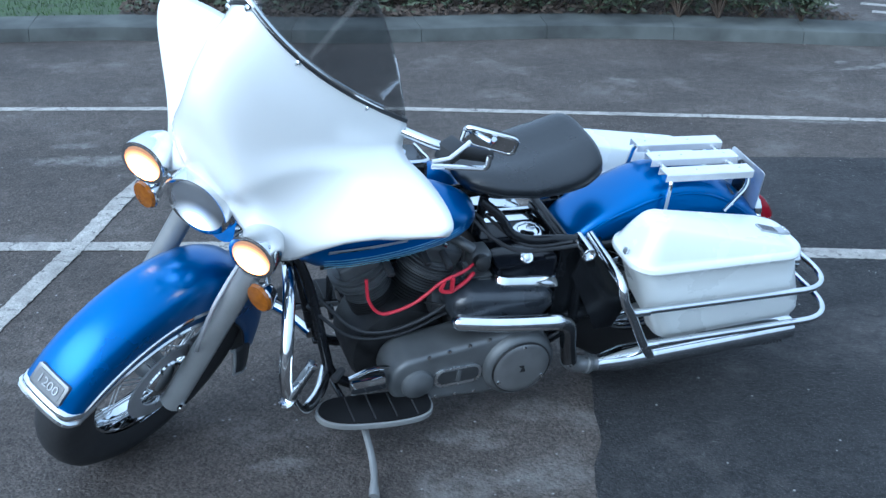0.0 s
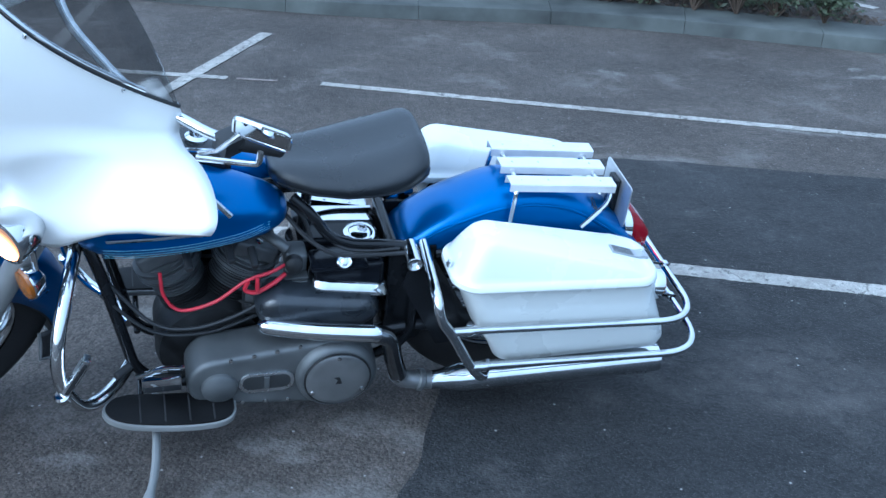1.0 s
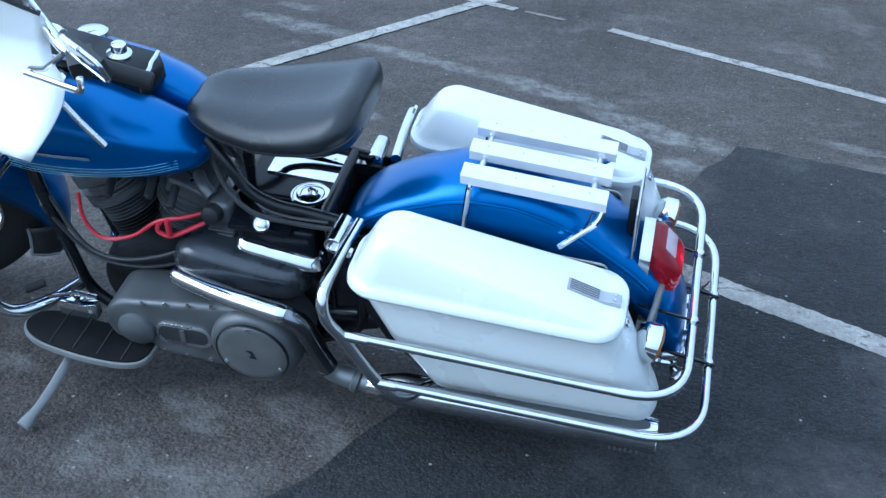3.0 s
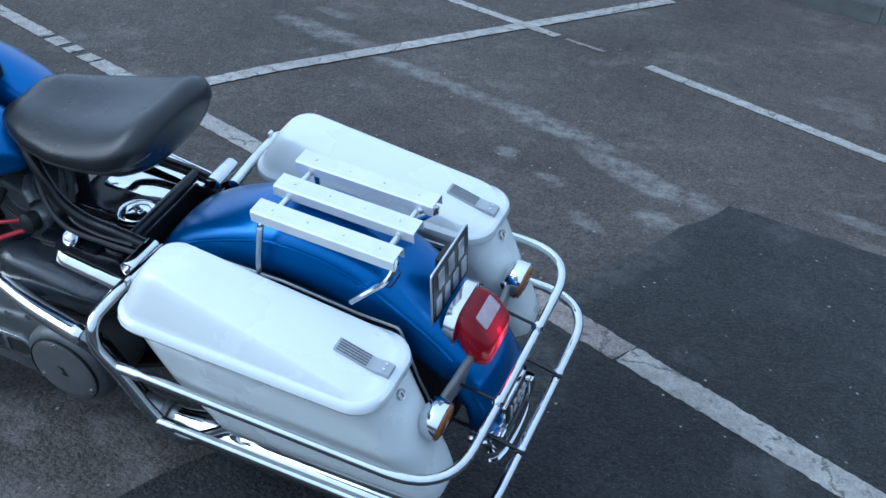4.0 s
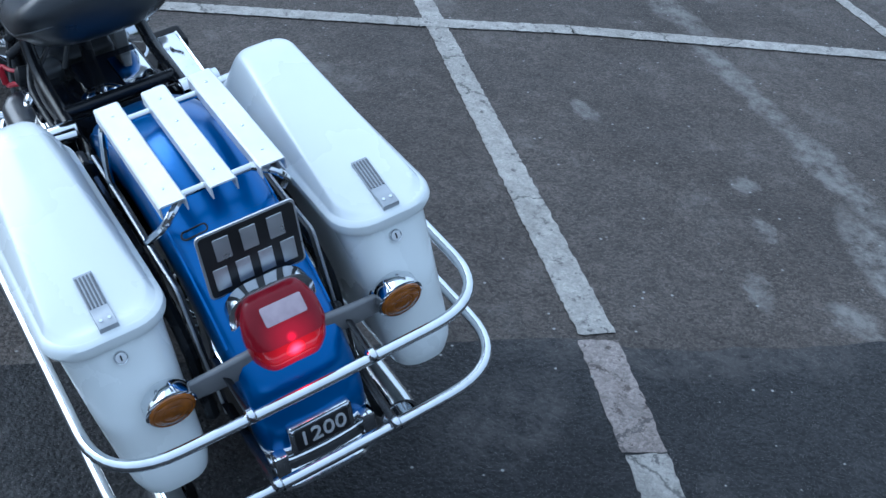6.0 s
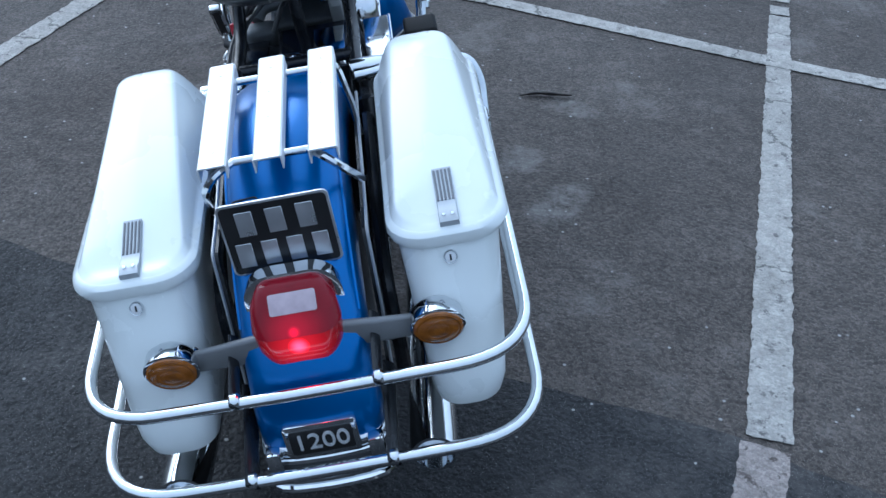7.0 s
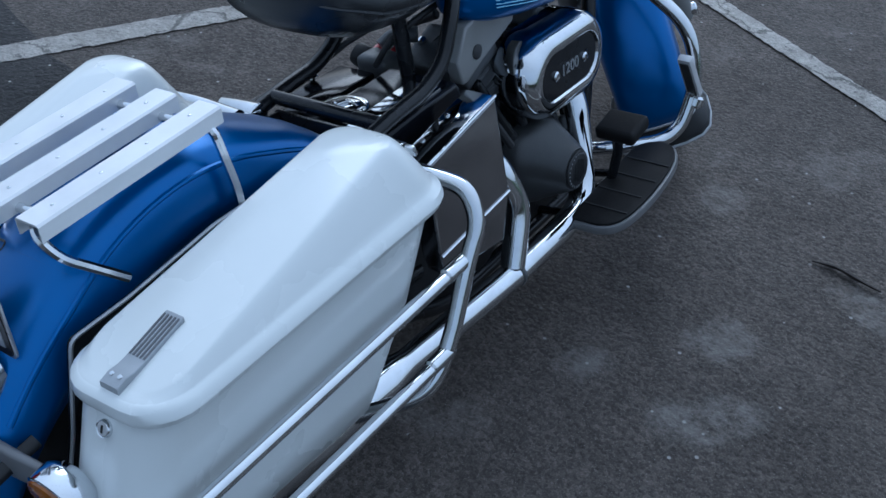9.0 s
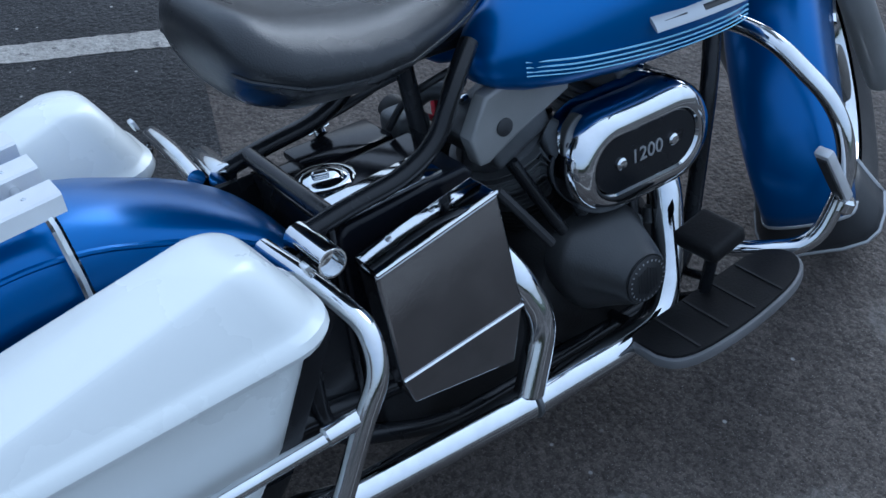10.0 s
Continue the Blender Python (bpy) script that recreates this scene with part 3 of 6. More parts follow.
for idx in (0, -1):
    edge_trim(frows[:24], idx, "trim_strip", CHROME, front_fender, 0.008)
    part("trim_strip", tube([r[idx].lerp(r[2 if idx == 0 else -3], 0.45) for r in frows[1:20]], 0.0075, 8), CHROME, front_fender)
part("fender_tip", tube(frows[0], 0.010, 8), CHROME, front_fender, "chrome fender tip moulding")
for idx in (3, -4):
    part("bead", tube([row[idx] for row in rrows[2:30]], 0.0045, 8), BLUE, rear_fender)
part("fender_edge", tube(frows[-1], 0.0045, 8), FORK, front_fender, "dull grey edge bead")
# a black flap flares out below the fender's rear end
flap_rows = []
for k in range(6):
    f = k / 5
    a = radians(199 + 16 * f)
    out = V(math.cos(a), 0, math.sin(a))
    R, half = 0.372 + 0.020 * f, 0.078 + 0.026 * f
    flap_rows.append([WSTEER @ (AXLE + out * (R - d) + V(0, y * half, 0)) for y, d in ((-1.12, 0.105), (-1.10, 0.060), (-1.0, 0.026), (-0.8, 0.008), (-0.4, 0.0), (0, 0), (0.4, 0.0), (0.8, 0.008), (1.0, 0.026), (1.10, 0.060), (1.12, 0.105))])
flap = surface(flap_rows, 0.004, PLASTIC, "mud_flap", front_fender, "black flared mud flap with a pale edge")
part("flap_bead", tube([r[0] for r in flap_rows] + flap_rows[-1][1:-1] + [r[-1] for r in flap_rows[::-1]], 0.0048, 8), FORK, flap)
part("fender_tip", tube(rrows[-1], 0.009, 8), CHROME, rear_fender, "chrome fender tip moulding")


def plaque(rows, i, sgn, m_name):
    """A small dark plate with raised figures on a fender tip."""
    a, b = rows[i][7], rows[i + sgn * 2][7]
    up = (b - a).normalized()
    side = (rows[i][10] - rows[i][4]).normalized()
    nrm = side.cross(up)
    mid = a.lerp(b, 0.5)
    hub = WSTEER @ AXLE if m_name == "front" else V(0, 0, 0.345)
    if nrm.dot(mid - hub) < 0:
        nrm, side = -nrm, -side
    M = Matrix((side, up, nrm)).transposed().to_4x4()
    M.translation = mid + nrm * 0.005 + (up * 0.012 if m_name == "rear" else V(0, 0, 0))
    wide, tall = (0.120, 0.068) if m_name == "rear" else (0.104, 0.060)
    frame_bm = prism(rounded_rect(wide, tall, 0.008), -0.008, 0.004, "Z", 0.002)
    bmesh.ops.transform(frame_bm, matrix=M, verts=frame_bm.verts)
    pl = part("name_plaque", frame_bm, CHROME if m_name == "rear" else SATIN, rear_fender if m_name == "rear" else front_fender, "chrome framed plaque")
    inner = prism(rounded_rect(wide - 0.018, tall - 0.018, 0.005), 0.004, 0.006, "Z", 0.0)
    bmesh.ops.transform(inner, matrix=M, verts=inner.verts)
    part("plaque_field", inner, PLATE if m_name == "rear" else ARM, pl)
    writing("1200", 0.046 if m_name == "rear" else 0.034, M @ Matrix.Translation((0, 0, 0.0074)), SLAT if m_name == "rear" else FORK, "figures", pl, 0.0014)


for rows_, part_of, ends in ((rrows, rear_fender, (-5, -4, -3, -2, -1)), (frows, front_fender, (3, 2, 1, 0))):
    # bright band wrapped over the fender's end
    hub = (WSTEER @ AXLE) if part_of is front_fender else V(0, 0, 0.345)
    band = [[p + (p - hub).normalized() * 0.003 for p in rows_[i]] for i in ends[-2:]]
    surface(band, 0.004, CHROME, "tip_band", part_of, "chrome tip band")
hub = WSTEER @ AXLE
surface([[p - (p - hub).normalized() * 0.006 for p in r] for r in frows[-9:]], 0.003, PLASTIC, "liner", front_fender, "black inner liner")
plaque(rrows, -1, -1, "rear")
plaque(frows, 1, 1, "front")
for y in (0.072, -0.072):
    part("bumper_block", box((-0.447, y * 1.16, 0.296), (0.026, 0.026, 0.046), 0.006), CHROME, rear_fender)
low = [p + V(-0.010, 0, -0.026) for p in rrows[-1][2:-2]]
surface([rrows[-1][2:-2], low], 0.004, PLASTIC, "tip_skirt", rear_fender, "dark skirt under the fender tip")
part("bumper_lip", tube(low, 0.010, 8), CHROME, rear_fender, "chrome lip")
under = [p + V(-0.002, 0, -0.030) for p in low]
surface([low, under], 0.004, CHROME, "tip_apron", rear_fender, "curved chrome apron")
part("apron_bead", tube(under, 0.008, 8), CHROME, rear_fender)

# seam of the fender's rear section, with its small latch slot
seam = [r + (r - V(0, 0, 0.345)).normalized() * 0.0005 for r in rrows[22][3:-3]]
part("seam", tube(seam, 0.0016, 6), PLATE, rear_fender, "dark seam line")
up_ = (rrows[22][9] - V(0, 0, 0.345)).normalized()
along_ = (rrows[23][9] - rrows[22][9]).normalized()
slot_at = rrows[22][9] + up_ * 0.0015
across_ = up_.cross(along_)
part("latch_slot", tube([slot_at + along_ * a + across_ * b for a, b in round_pairs(0.014, 0.045)], 0.0018, 6, closed=True), PLATE, rear_fender)

# luggage rack
for y in (0.0875, 0.0, -0.0875):
    secs = []
    for x, z in ((0.068, 0.756), (-0.238, 0.731)):
        secs.append([V(x, y + a, z + b) for a, b in ((-0.023, -0.024), (-0.023, -0.003), (-0.020, 0), (0.020, 0), (0.023, -0.003), (0.023, -0.024), (0.0205, -0.024), (0.0205, -0.003), (-0.0205, -0.003), (-0.0205, -0.024))])
    sl = part("rack_slat", loft(secs), SLAT, bike, "bright alloy luggage rack slat")
    for k in range(4):
        f = 0.12 + 0.25 * k
        part("rivet", lathe([(0, 0.003), (0.001, 0.0025), (0.0014, 0.0)], (0.068 - 0.306 * f, y, 0.756 - 0.025 * f), (0, 0, 1), 8), ALLOY, sl)
for x, z in ((0.035, 0.735), (-0.205, 0.715)):
    part("rack_crossbar", rod((x, -0.104, z), (x, 0.104, z), 0.007), CHROME, bike)
for s in (1, -1):
    part("rack_leg", tube(round_corners([(0.035, 0.06 * s, 0.735), (0.048, 0.108 * s, 0.735), (0.058, 0.122 * s, 0.64), (0.058, 0.124 * s, 0.58)], 0.02), 0.007, 8), CHROME, bike)
    part("rack_leg", tube(round_corners([(-0.205, 0.06 * s, 0.715), (-0.235, 0.09 * s, 0.712), (-0.225, 0.112 * s, 0.68), (-0.15, 0.128 * s, 0.612)], 0.02), 0.007, 8), CHROME, bike)
    bar = round_corners([(0.16, 0.120 * s, 0.612), (0.00, 0.122 * s, 0.608), (-0.155, 0.122 * s, 0.584), (-0.252, 0.122 * s, 0.577), (-0.288, 0.121 * s, 0.45), (-0.33, 0.118 * s, 0.34)], 0.012, 3)
    strut = part("fender_strut", loft([[p + V(a * 0.6, b * s, c) for a, b, c in ((0, -0.004, 0), (0, 0.004, 0), (0.030, 0.004, -0.026), (0.030, -0.004, -0.026))] for p in bar]), BLACK, bike, "black fender support bar with a bright edge")
    part("strut_edge", tube([p + V(0, 0.0045 * s, 0.001) for p in bar], 0.0030, 6), FORK, strut, "bright grey edge")
    part("frame_stay", tube(round_corners([(0.26, 0.135 * s, 0.56), (-0.10, 0.14 * s, 0.55), (-0.26, 0.138 * s, 0.47), (-0.28, 0.138 * s, 0.30)], 0.05), 0.013, 8), BLACK, bike)


# saddlebags
def lid_height(x, s=1):
    xs = (-0.32, -0.285, -0.19, -0.056, 0.09, 0.19, 0.28)
    zs = (0.584, 0.593, 0.625, 0.672, 0.711, 0.719, 0.690)
    drop = 0.0 if s > 0 else 0.003 + 0.015 * smoothstep(-0.25, 0.10, x)
    return float(np.interp(x, xs, zs)) - drop


def lid_crown(x, s=1):
    return sum(lid_height(x + d, s) for d in (-0.03, -0.015, 0, 0.015, 0.03)) / 5


def tilt(x):
    """The lid's seam climbs towards the front."""
    return 0.028 * min(1.0, max(0.0, (x + 0.30) / 0.55))


def plan(x0, x1, y0, y1, r, z, s):
    y0 += 0.010 if s < 0 else 0.0
    cx, cy = (x0 + x1) / 2, (y0 + y1) / 2
    return [V(cx + a, s * (cy + b), z) for a, b in rounded_rect(x1 - x0, y1 - y0, r, 6)]


HINGE = material("grey_hinge", (0.34, 0.36, 0.38), 0.42, 0.3, 0.1, 20, 0.1, 300)
RIB = material("dark_hinge_rib", (0.13, 0.135, 0.145), 0.5, 0.2, 0.1, 20, 0.1, 300)


def saddlebag(s):
    secs = []
    for z, x0, x1, y0, y1, r in ((0.290, -0.362, 0.07, 0.205, 0.272, 0.02), (0.293, -0.384, 0.090, 0.19, 0.288, 0.035), (0.302, -0.398, 0.103, 0.181, 0.300, 0.045),
                                 (0.328, -0.402, 0.114, 0.176, 0.309, 0.05), (0.36, -0.392, 0.131, 0.174, 0.314, 0.052), (0.45, -0.350, 0.188, 0.168, 0.326, 0.055), (0.57, -0.300, 0.248, 0.160, 0.339, 0.058)):
        secs.append(plan(x0, x1, y0, y1, r, z, s))
    sink = 0.0 if s > 0 else 0.006
    for q in secs[-1]:
        q.z += tilt(q.x) - sink
    bag = part("saddlebag", loft(secs), WHITE, bike, "white fibreglass saddlebag")
    secs = [plan(-0.300, 0.250, 0.158, 0.342, 0.058, 0.564, s), plan(-0.309, 0.262, 0.149, 0.352, 0.064, 0.566, s), plan(-0.312, 0.266, 0.146, 0.356, 0.066, 0.575, s),
            plan(-0.310, 0.264, 0.148, 0.353, 0.065, 0.586, s), plan(-0.303, 0.256, 0.155, 0.345, 0.06, 0.592, s)]
    for ring in secs:
        for q in ring:
            q.z += tilt(q.x) - sink
    # sloping sides that grow with the lid's height, then a soft edge and a flat crown
    hx, hy, cx, cy = 0.2775, 0.093, -0.0235, 0.25
    for f, g, inner in ((0.03, 0.05, 0), (0.12, 0.18, 0), (0.28, 0.37, 0), (0.46, 0.56, 0), (0.62, 0.715, 0), (0.76, 0.832, 0), (0.88, 0.905, 0), (0.97, 0.944, 0), (1.10, 0.963, 0.03), (1.24, 0.977, 0.16), (1.35, 0.985, 0.32), (1.36, 0.995, 0.5), (1.36, 1.004, 0.72), (1.36, 1.008, 1.0)):
        ring = []
        for p in plan(-0.301, 0.254, 0.157, 0.343, 0.058, 0, s):
            u, w = (p.x - cx) / hx, (p.y * s - cy) / hy
            x = cx + u * (hx - f * (0.052 if u > 0 else 0.016) - inner * 0.045)
            side = 0.004 + (0.37 if w > 0 else 0.38) * max(0.02, lid_crown(x, s) - 0.592 - tilt(x) + sink)
            y = cy + w * (hy - f * side) * (1 - inner)
            ring.append(V(x, y * s, 0.592 + tilt(x) - sink + max(0.004, lid_crown(x, s) - 0.592 - tilt(x) + sink) * g))
        secs.append(ring)
    lid_bm = loft(secs, caps=False)
    bmesh.ops.remove_doubles(lid_bm, verts=lid_bm.verts, dist=1e-5)
    lid = part("lid", lid_bm, WHITE, bag, "white domed saddlebag lid")
    # the hinge follows the lid's fall down to its lip
    hy = 0.25 if s > 0 else -0.260

    def top(x):
        return lid_crown(x, s) + 0.001 if x > -0.265 else float(np.interp(x, (-0.297, -0.285, -0.265), (0.598 - sink, 0.6035 - sink, lid_crown(-0.265, s) + 0.001)))

    def strip_on_lid(x0, x1, y0, y1, high):
        rows_ = []
        for k in range(9):
            x = x0 + (x1 - x0) * k / 8
            rows_.append([V(x, y, top(x) + z) for y, z in ((y0, -0.006), (y0, high - 0.001), (y0 + 0.001, high), (y1 - 0.001, high), (y1, high - 0.001), (y1, -0.006))])
        return loft(rows_)

    hinge = part("hinge_plate", strip_on_lid(-0.187, -0.297, hy - 0.0155, hy + 0.0155, 0.0045), HINGE, lid, "grey ribbed hinge plate")
    for k in range(5):
        y = hy - 0.0122 + 0.0061 * k
        part("rib", strip_on_lid(-0.192, -0.252, y - 0.0017, y + 0.0017, 0.0062), RIB, hinge)
    for y in (-0.007, 0.007):
        part("screw", lathe([(0, 0.0035), (0.0012, 0.003), (0.0016, 0.0)], (-0.284, hy + y, top(-0.284) + 0.0042), (-0.35, 0, 1), 8), CHROME, hinge)
    lock = part("lock", lathe([(0, 0.0115), (0.005, 0.0115), (0.0068, 0.0105), (0.0062, 0.0096), (0.0050, 0.0092)], (-0.3105, 0.252 * s, 0.545 - sink), (-1, 0, 0.42), 22), CHROME, bag, "chrome key lock")
    part("barrel", lathe([(0.0045, 0.0092), (0.0062, 0.0085), (0.0066, 0.0)], (-0.3105, 0.252 * s, 0.545 - sink), (-1, 0, 0.42), 18), SLAT, lock)
    part("keyhole", box((-0.3166, 0.252 * s, 0.5476 - sink), (0.0016, 0.0028, 0.0095), 0, Matrix.Rotation(radians(23), 4, "Y")), PLATE, lock)
    part("clip", box((0.2665, 0.268 * s, 0.634), (0.008, 0.016, 0.018), 0.003, Matrix.Rotation(radians(-20), 4, "Y")), ALLOY, lid)
    return bag


for s in (1, -1):
    saddlebag(s)

# bag guards
part("guard_rail", tube(round_corners([(0.270, 0.358, 0.482), (-0.452, 0.356, 0.440), (-0.452, 0.0, 0.433), (-0.452, -0.356, 0.440), (0.270, -0.358, 0.478)], 0.125, 10), 0.0105, 12), CHROME, bike, "chrome saddlebag guard rail")
part("guard_rail", tube(round_corners([(0.205, 0.358, 0.350), (-0.503, 0.356, 0.318), (-0.503, 0.0, 0.311), (-0.503, -0.356, 0.318), (0.205, -0.358, 0.346)], 0.135, 10), 0.0105, 12), CHROME, bike, "chrome saddlebag guard rail")
for s in (1, -1):
    back = 0.0 if s > 0 else 0.016
    part("guard_hoop", tube(round_corners([(0.292 - back, 0.12 * s, 0.590), (0.302 - back, 0.24 * s, 0.590), (0.308 - back, 0.345 * s, 0.580), (0.302 - back, 0.366 * s, 0.530), (0.268 - back / 2, 0.362 * s, 0.482), (0.205, 0.358 * s, 0.362), (0.155, 0.348 * s, 0.288), (0.10, 0.24 * s, 0.240)], 0.06, 8), 0.0135, 14), CHROME, bike, "chrome saddlebag guard hoop")
    for p, q in (((0.262, 0.358 * s, 0.4797), (0.205, 0.3578 * s, 0.4765)), ((0.198, 0.358 * s, 0.348), (0.150, 0.3578 * s, 0.3460))):
        part("sleeve", rod(p, q, 0.0125), CHROME, bike)
    part("pipe_end", lathe([(-0.05, 0.018), (-0.048, 0.0215), (0.034, 0.0215), (0.036, 0.0205), (0.036, 0.0180), (0.022, 0.0175), (0.021, 0.0)], (0.330, 0.160 * s, 0.578), (0.04, 1.0 * s, -0.04), 24), CHROME, bike, "chrome end socket")
    part("guard_bracket", tube([(-0.33, 0.115 * s, 0.47), (-0.40, 0.113 * s, 0.455), (-0.466, 0.112 * s, 0.441)], 0.010, 8, flat=0.35), BLACK, bike)
    part("guard_bracket", tube([(-0.33, 0.118 * s, 0.36), (-0.43, 0.114 * s, 0.335), (-0.515, 0.112 * s, 0.316)], 0.014, 8, flat=0.35), BLACK, bike)
    for p, z in (((-0.452, 0.112 * s), 0.441), ((-0.503, 0.112 * s), 0.317)):
        part("clamp", rod((p[0], p[1] - 0.008, z), (p[0], p[1] + 0.008, z), 0.0135), CHROME, bike)

# tail lamp, plate and rear signals
def lens_block(x0, x1, w0, w1, h0, h1, z0, z1, r):
    a = [V(x0, y, z0 + z) for y, z in rounded_rect(w0, h0, r)]
    b = [V((x0 * 0.35 + x1 * 0.65), y * (w0 * 0.3 + w1 * 0.7) / w0, z0 * 0.35 + z1 * 0.65 + z * (h0 * 0.3 + h1 * 0.7) / h0) for y, z in rounded_rect(w0, h0, r)]
    c = [V(x1, y * w1 / w0, z1 + z * h1 / h0) for y, z in rounded_rect(w0, h0, r)]
    d = [V(x1 - 0.002, y * w1 / w0 * 0.92, z1 + z * h1 / h0 * 0.92) for y, z in rounded_rect(w0, h0, r)]
    return loft([a, b, c, d])


def glow(name, color, strength, base):
    m = material(name, base, 0.15, coat=0.4)
    b = m.node_tree.nodes["Principled BSDF"]
    b.inputs["Emission Color"].default_value = (*color, 1)
    b.inputs["Emission Strength"].default_value = strength
    return m


CLEAR_LENS = material("frosted_clear_lens", (0.42, 0.33, 0.36), 0.2, 0.0, 0.1, 60, 0.1, 300, 0.06, coat=0.5)
RED_LIT = glow("lit_red_lens", (1.0, 0.010, 0.024), 0.5, (0.12, 0.002, 0.006))


def shine(m, centre, near, reach, low, core, core_reach):
    """Light of a bulb behind its glass: strongest at the filament, fading to the rim."""
    nt = m.node_tree
    away = nt.nodes.new("ShaderNodeVectorMath")
    away.operation = "DISTANCE"
    away.inputs[1].default_value = centre
    nt.links.new(nt.nodes.new("ShaderNodeTexCoord").outputs["Object"], away.inputs[0])
    total = None
    for far, top, bottom in ((reach, near, low), (core_reach, core, 0.0)):
        fall = nt.nodes.new("ShaderNodeMapRange")
        fall.interpolation_type = "SMOOTHSTEP"
        fall.inputs["From Min"].default_value, fall.inputs["From Max"].default_value = 0.0, far
        fall.inputs["To Min"].default_value, fall.inputs["To Max"].default_value = top, bottom
        nt.links.new(away.outputs["Value"], fall.inputs["Value"])
        if total is None:
            total = fall.outputs[0]
        else:
            add = nt.nodes.new("ShaderNodeMath")
            nt.links.new(total, add.inputs[0])
            nt.links.new(fall.outputs[0], add.inputs[1])
            total = add.outputs[0]
    nt.links.new(total, nt.nodes["Principled BSDF"].inputs["Emission Strength"])
    return m


shine(RED_LIT, (-0.412, 0.000, 0.494), 0.80, 0.072, 0.07, 11.0, 0.018)
shine(RED, (-0.409, 0.002, 0.520), 0.42, 0.060, 0.05, 1.2, 0.012)
tail = part("tail_lamp", lens_block(-0.318, -0.342, 0.152, 0.156, 0.156, 0.156, 0.508, 0.506, 0.045), CHROME, bike, "chrome tail lamp with a lit red lens")


def lens_half(levels):
    """Stacked rounded slices: height, rearmost point, half width."""
    secs = []
    for z, xr, w in levels:
        x0 = -0.335
        d = x0 - xr
        secs.append([V(x0 - d / 2 + a, b * 0.88, z) for a, b in rounded_rect(d, 2 * w, min(d * 0.49, 0.042), 7)])
    return loft(secs)


part("upper_lens", lens_half([(0.579, -0.356, 0.040), (0.576, -0.364, 0.052), (0.568, -0.373, 0.062), (0.548, -0.390, 0.0755), (0.530, -0.404, 0.0785), (0.520, -0.411, 0.0800), (0.514, -0.414, 0.0805)]), RED, tail, "dark red tail lamp lens")
part("lower_lens", lens_half([(0.513, -0.4115, 0.0793), (0.500, -0.4125, 0.0790), (0.480, -0.411, 0.0770), (0.460, -0.406, 0.069), (0.444, -0.398, 0.063), (0.434, -0.388, 0.052), (0.430, -0.376, 0.040)]), RED_LIT, tail, "lit red brake lens")
window = prism(rounded_rect(0.074, 0.034, 0.004), -0.003, 0.0015, "Z", 0.001)
bmesh.ops.transform(window, matrix=Matrix.Translation((-0.3826, -0.003, 0.5570)) @ Matrix.Rotation(radians(-45), 4, "Y") @ Matrix.Rotation(radians(90), 4, "Z"), verts=window.verts)
part("clear_window", window, CLEAR_LENS, tail, "clear plate window")
for s in (1, -1):
    secs = []
    for x, y, z, h, d in ((-0.376, 0.004, 0.476, 0.050, 0.016), (-0.374, 0.070, 0.474, 0.049, 0.016), (-0.366, 0.130, 0.463, 0.045, 0.014), (-0.358, 0.176, 0.455, 0.041, 0.012), (-0.357, 0.184, 0.456, 0.030, 0.010)):
        secs.append([V(x + a, y * s, z + b) for a, b in rounded_rect(d, h, d * 0.45, 4)])
    part("signal_arm", loft(secs), ARM, bike, "dull grey flat signal arm")
    part("signal_collar", rod((-0.352, 0.172 * s, 0.466), (-0.352, 0.192 * s, 0.466), 0.012), CHROME, bike)
    sig = part("rear_signal", lathe([(-0.018, 0.012), (-0.012, 0.032), (0.0, 0.042), (0.026, 0.044), (0.028, 0.041)], (-0.354, 0.214 * s, 0.465), (-1, 0, -0.25), 28), CHROME, bike, "chrome rear signal with an amber lens")
    lens = part("lens", lathe([(0.026, 0.0405), (0.031, 0.0395), (0.0335, 0.036), (0.0330, 0.033), (0.0350, 0.030), (0.0355, 0.0)], (-0.354, 0.214 * s, 0.465), (-1, 0, -0.25), 32), AMBER, sig, "amber lens")
    for r in (0.021, 0.009):
        part("lens_ring", lathe([(0.0352, r + 0.003), (0.0361, r), (0.0352, r - 0.003)], (-0.354, 0.214 * s, 0.465), (-1, 0, -0.25), 28, caps=False), AMBER, lens)
plate = part("number_plate", prism([(y, z + 0.632) for y, z in rounded_rect(0.174, 0.132, 0.010)], -0.304, -0.300, "X", 0.001), SILVER, bike, "black number plate with silver characters")
part("plate_field", prism([(y, z + 0.632) for y, z in rounded_rect(0.166, 0.124, 0.008)], -0.3055, -0.3035, "X", 0.0), PLATE, plate)
for y in (0.047, 0.0, -0.047):
    part("bar", box((-0.3058, y, 0.661), (0.002, 0.027, 0.044), 0.0006, seg=1), SILVER, plate)
for y in (0.060, 0.020, -0.020, -0.060):
    part("bar", box((-0.3058, y, 0.604), (0.002, 0.025, 0.044), 0.0006, seg=1), SILVER, plate)
part("plate_bracket", box((-0.290, 0, 0.63), (0.016, 0.05, 0.11), 0.003), BLACK, bike)

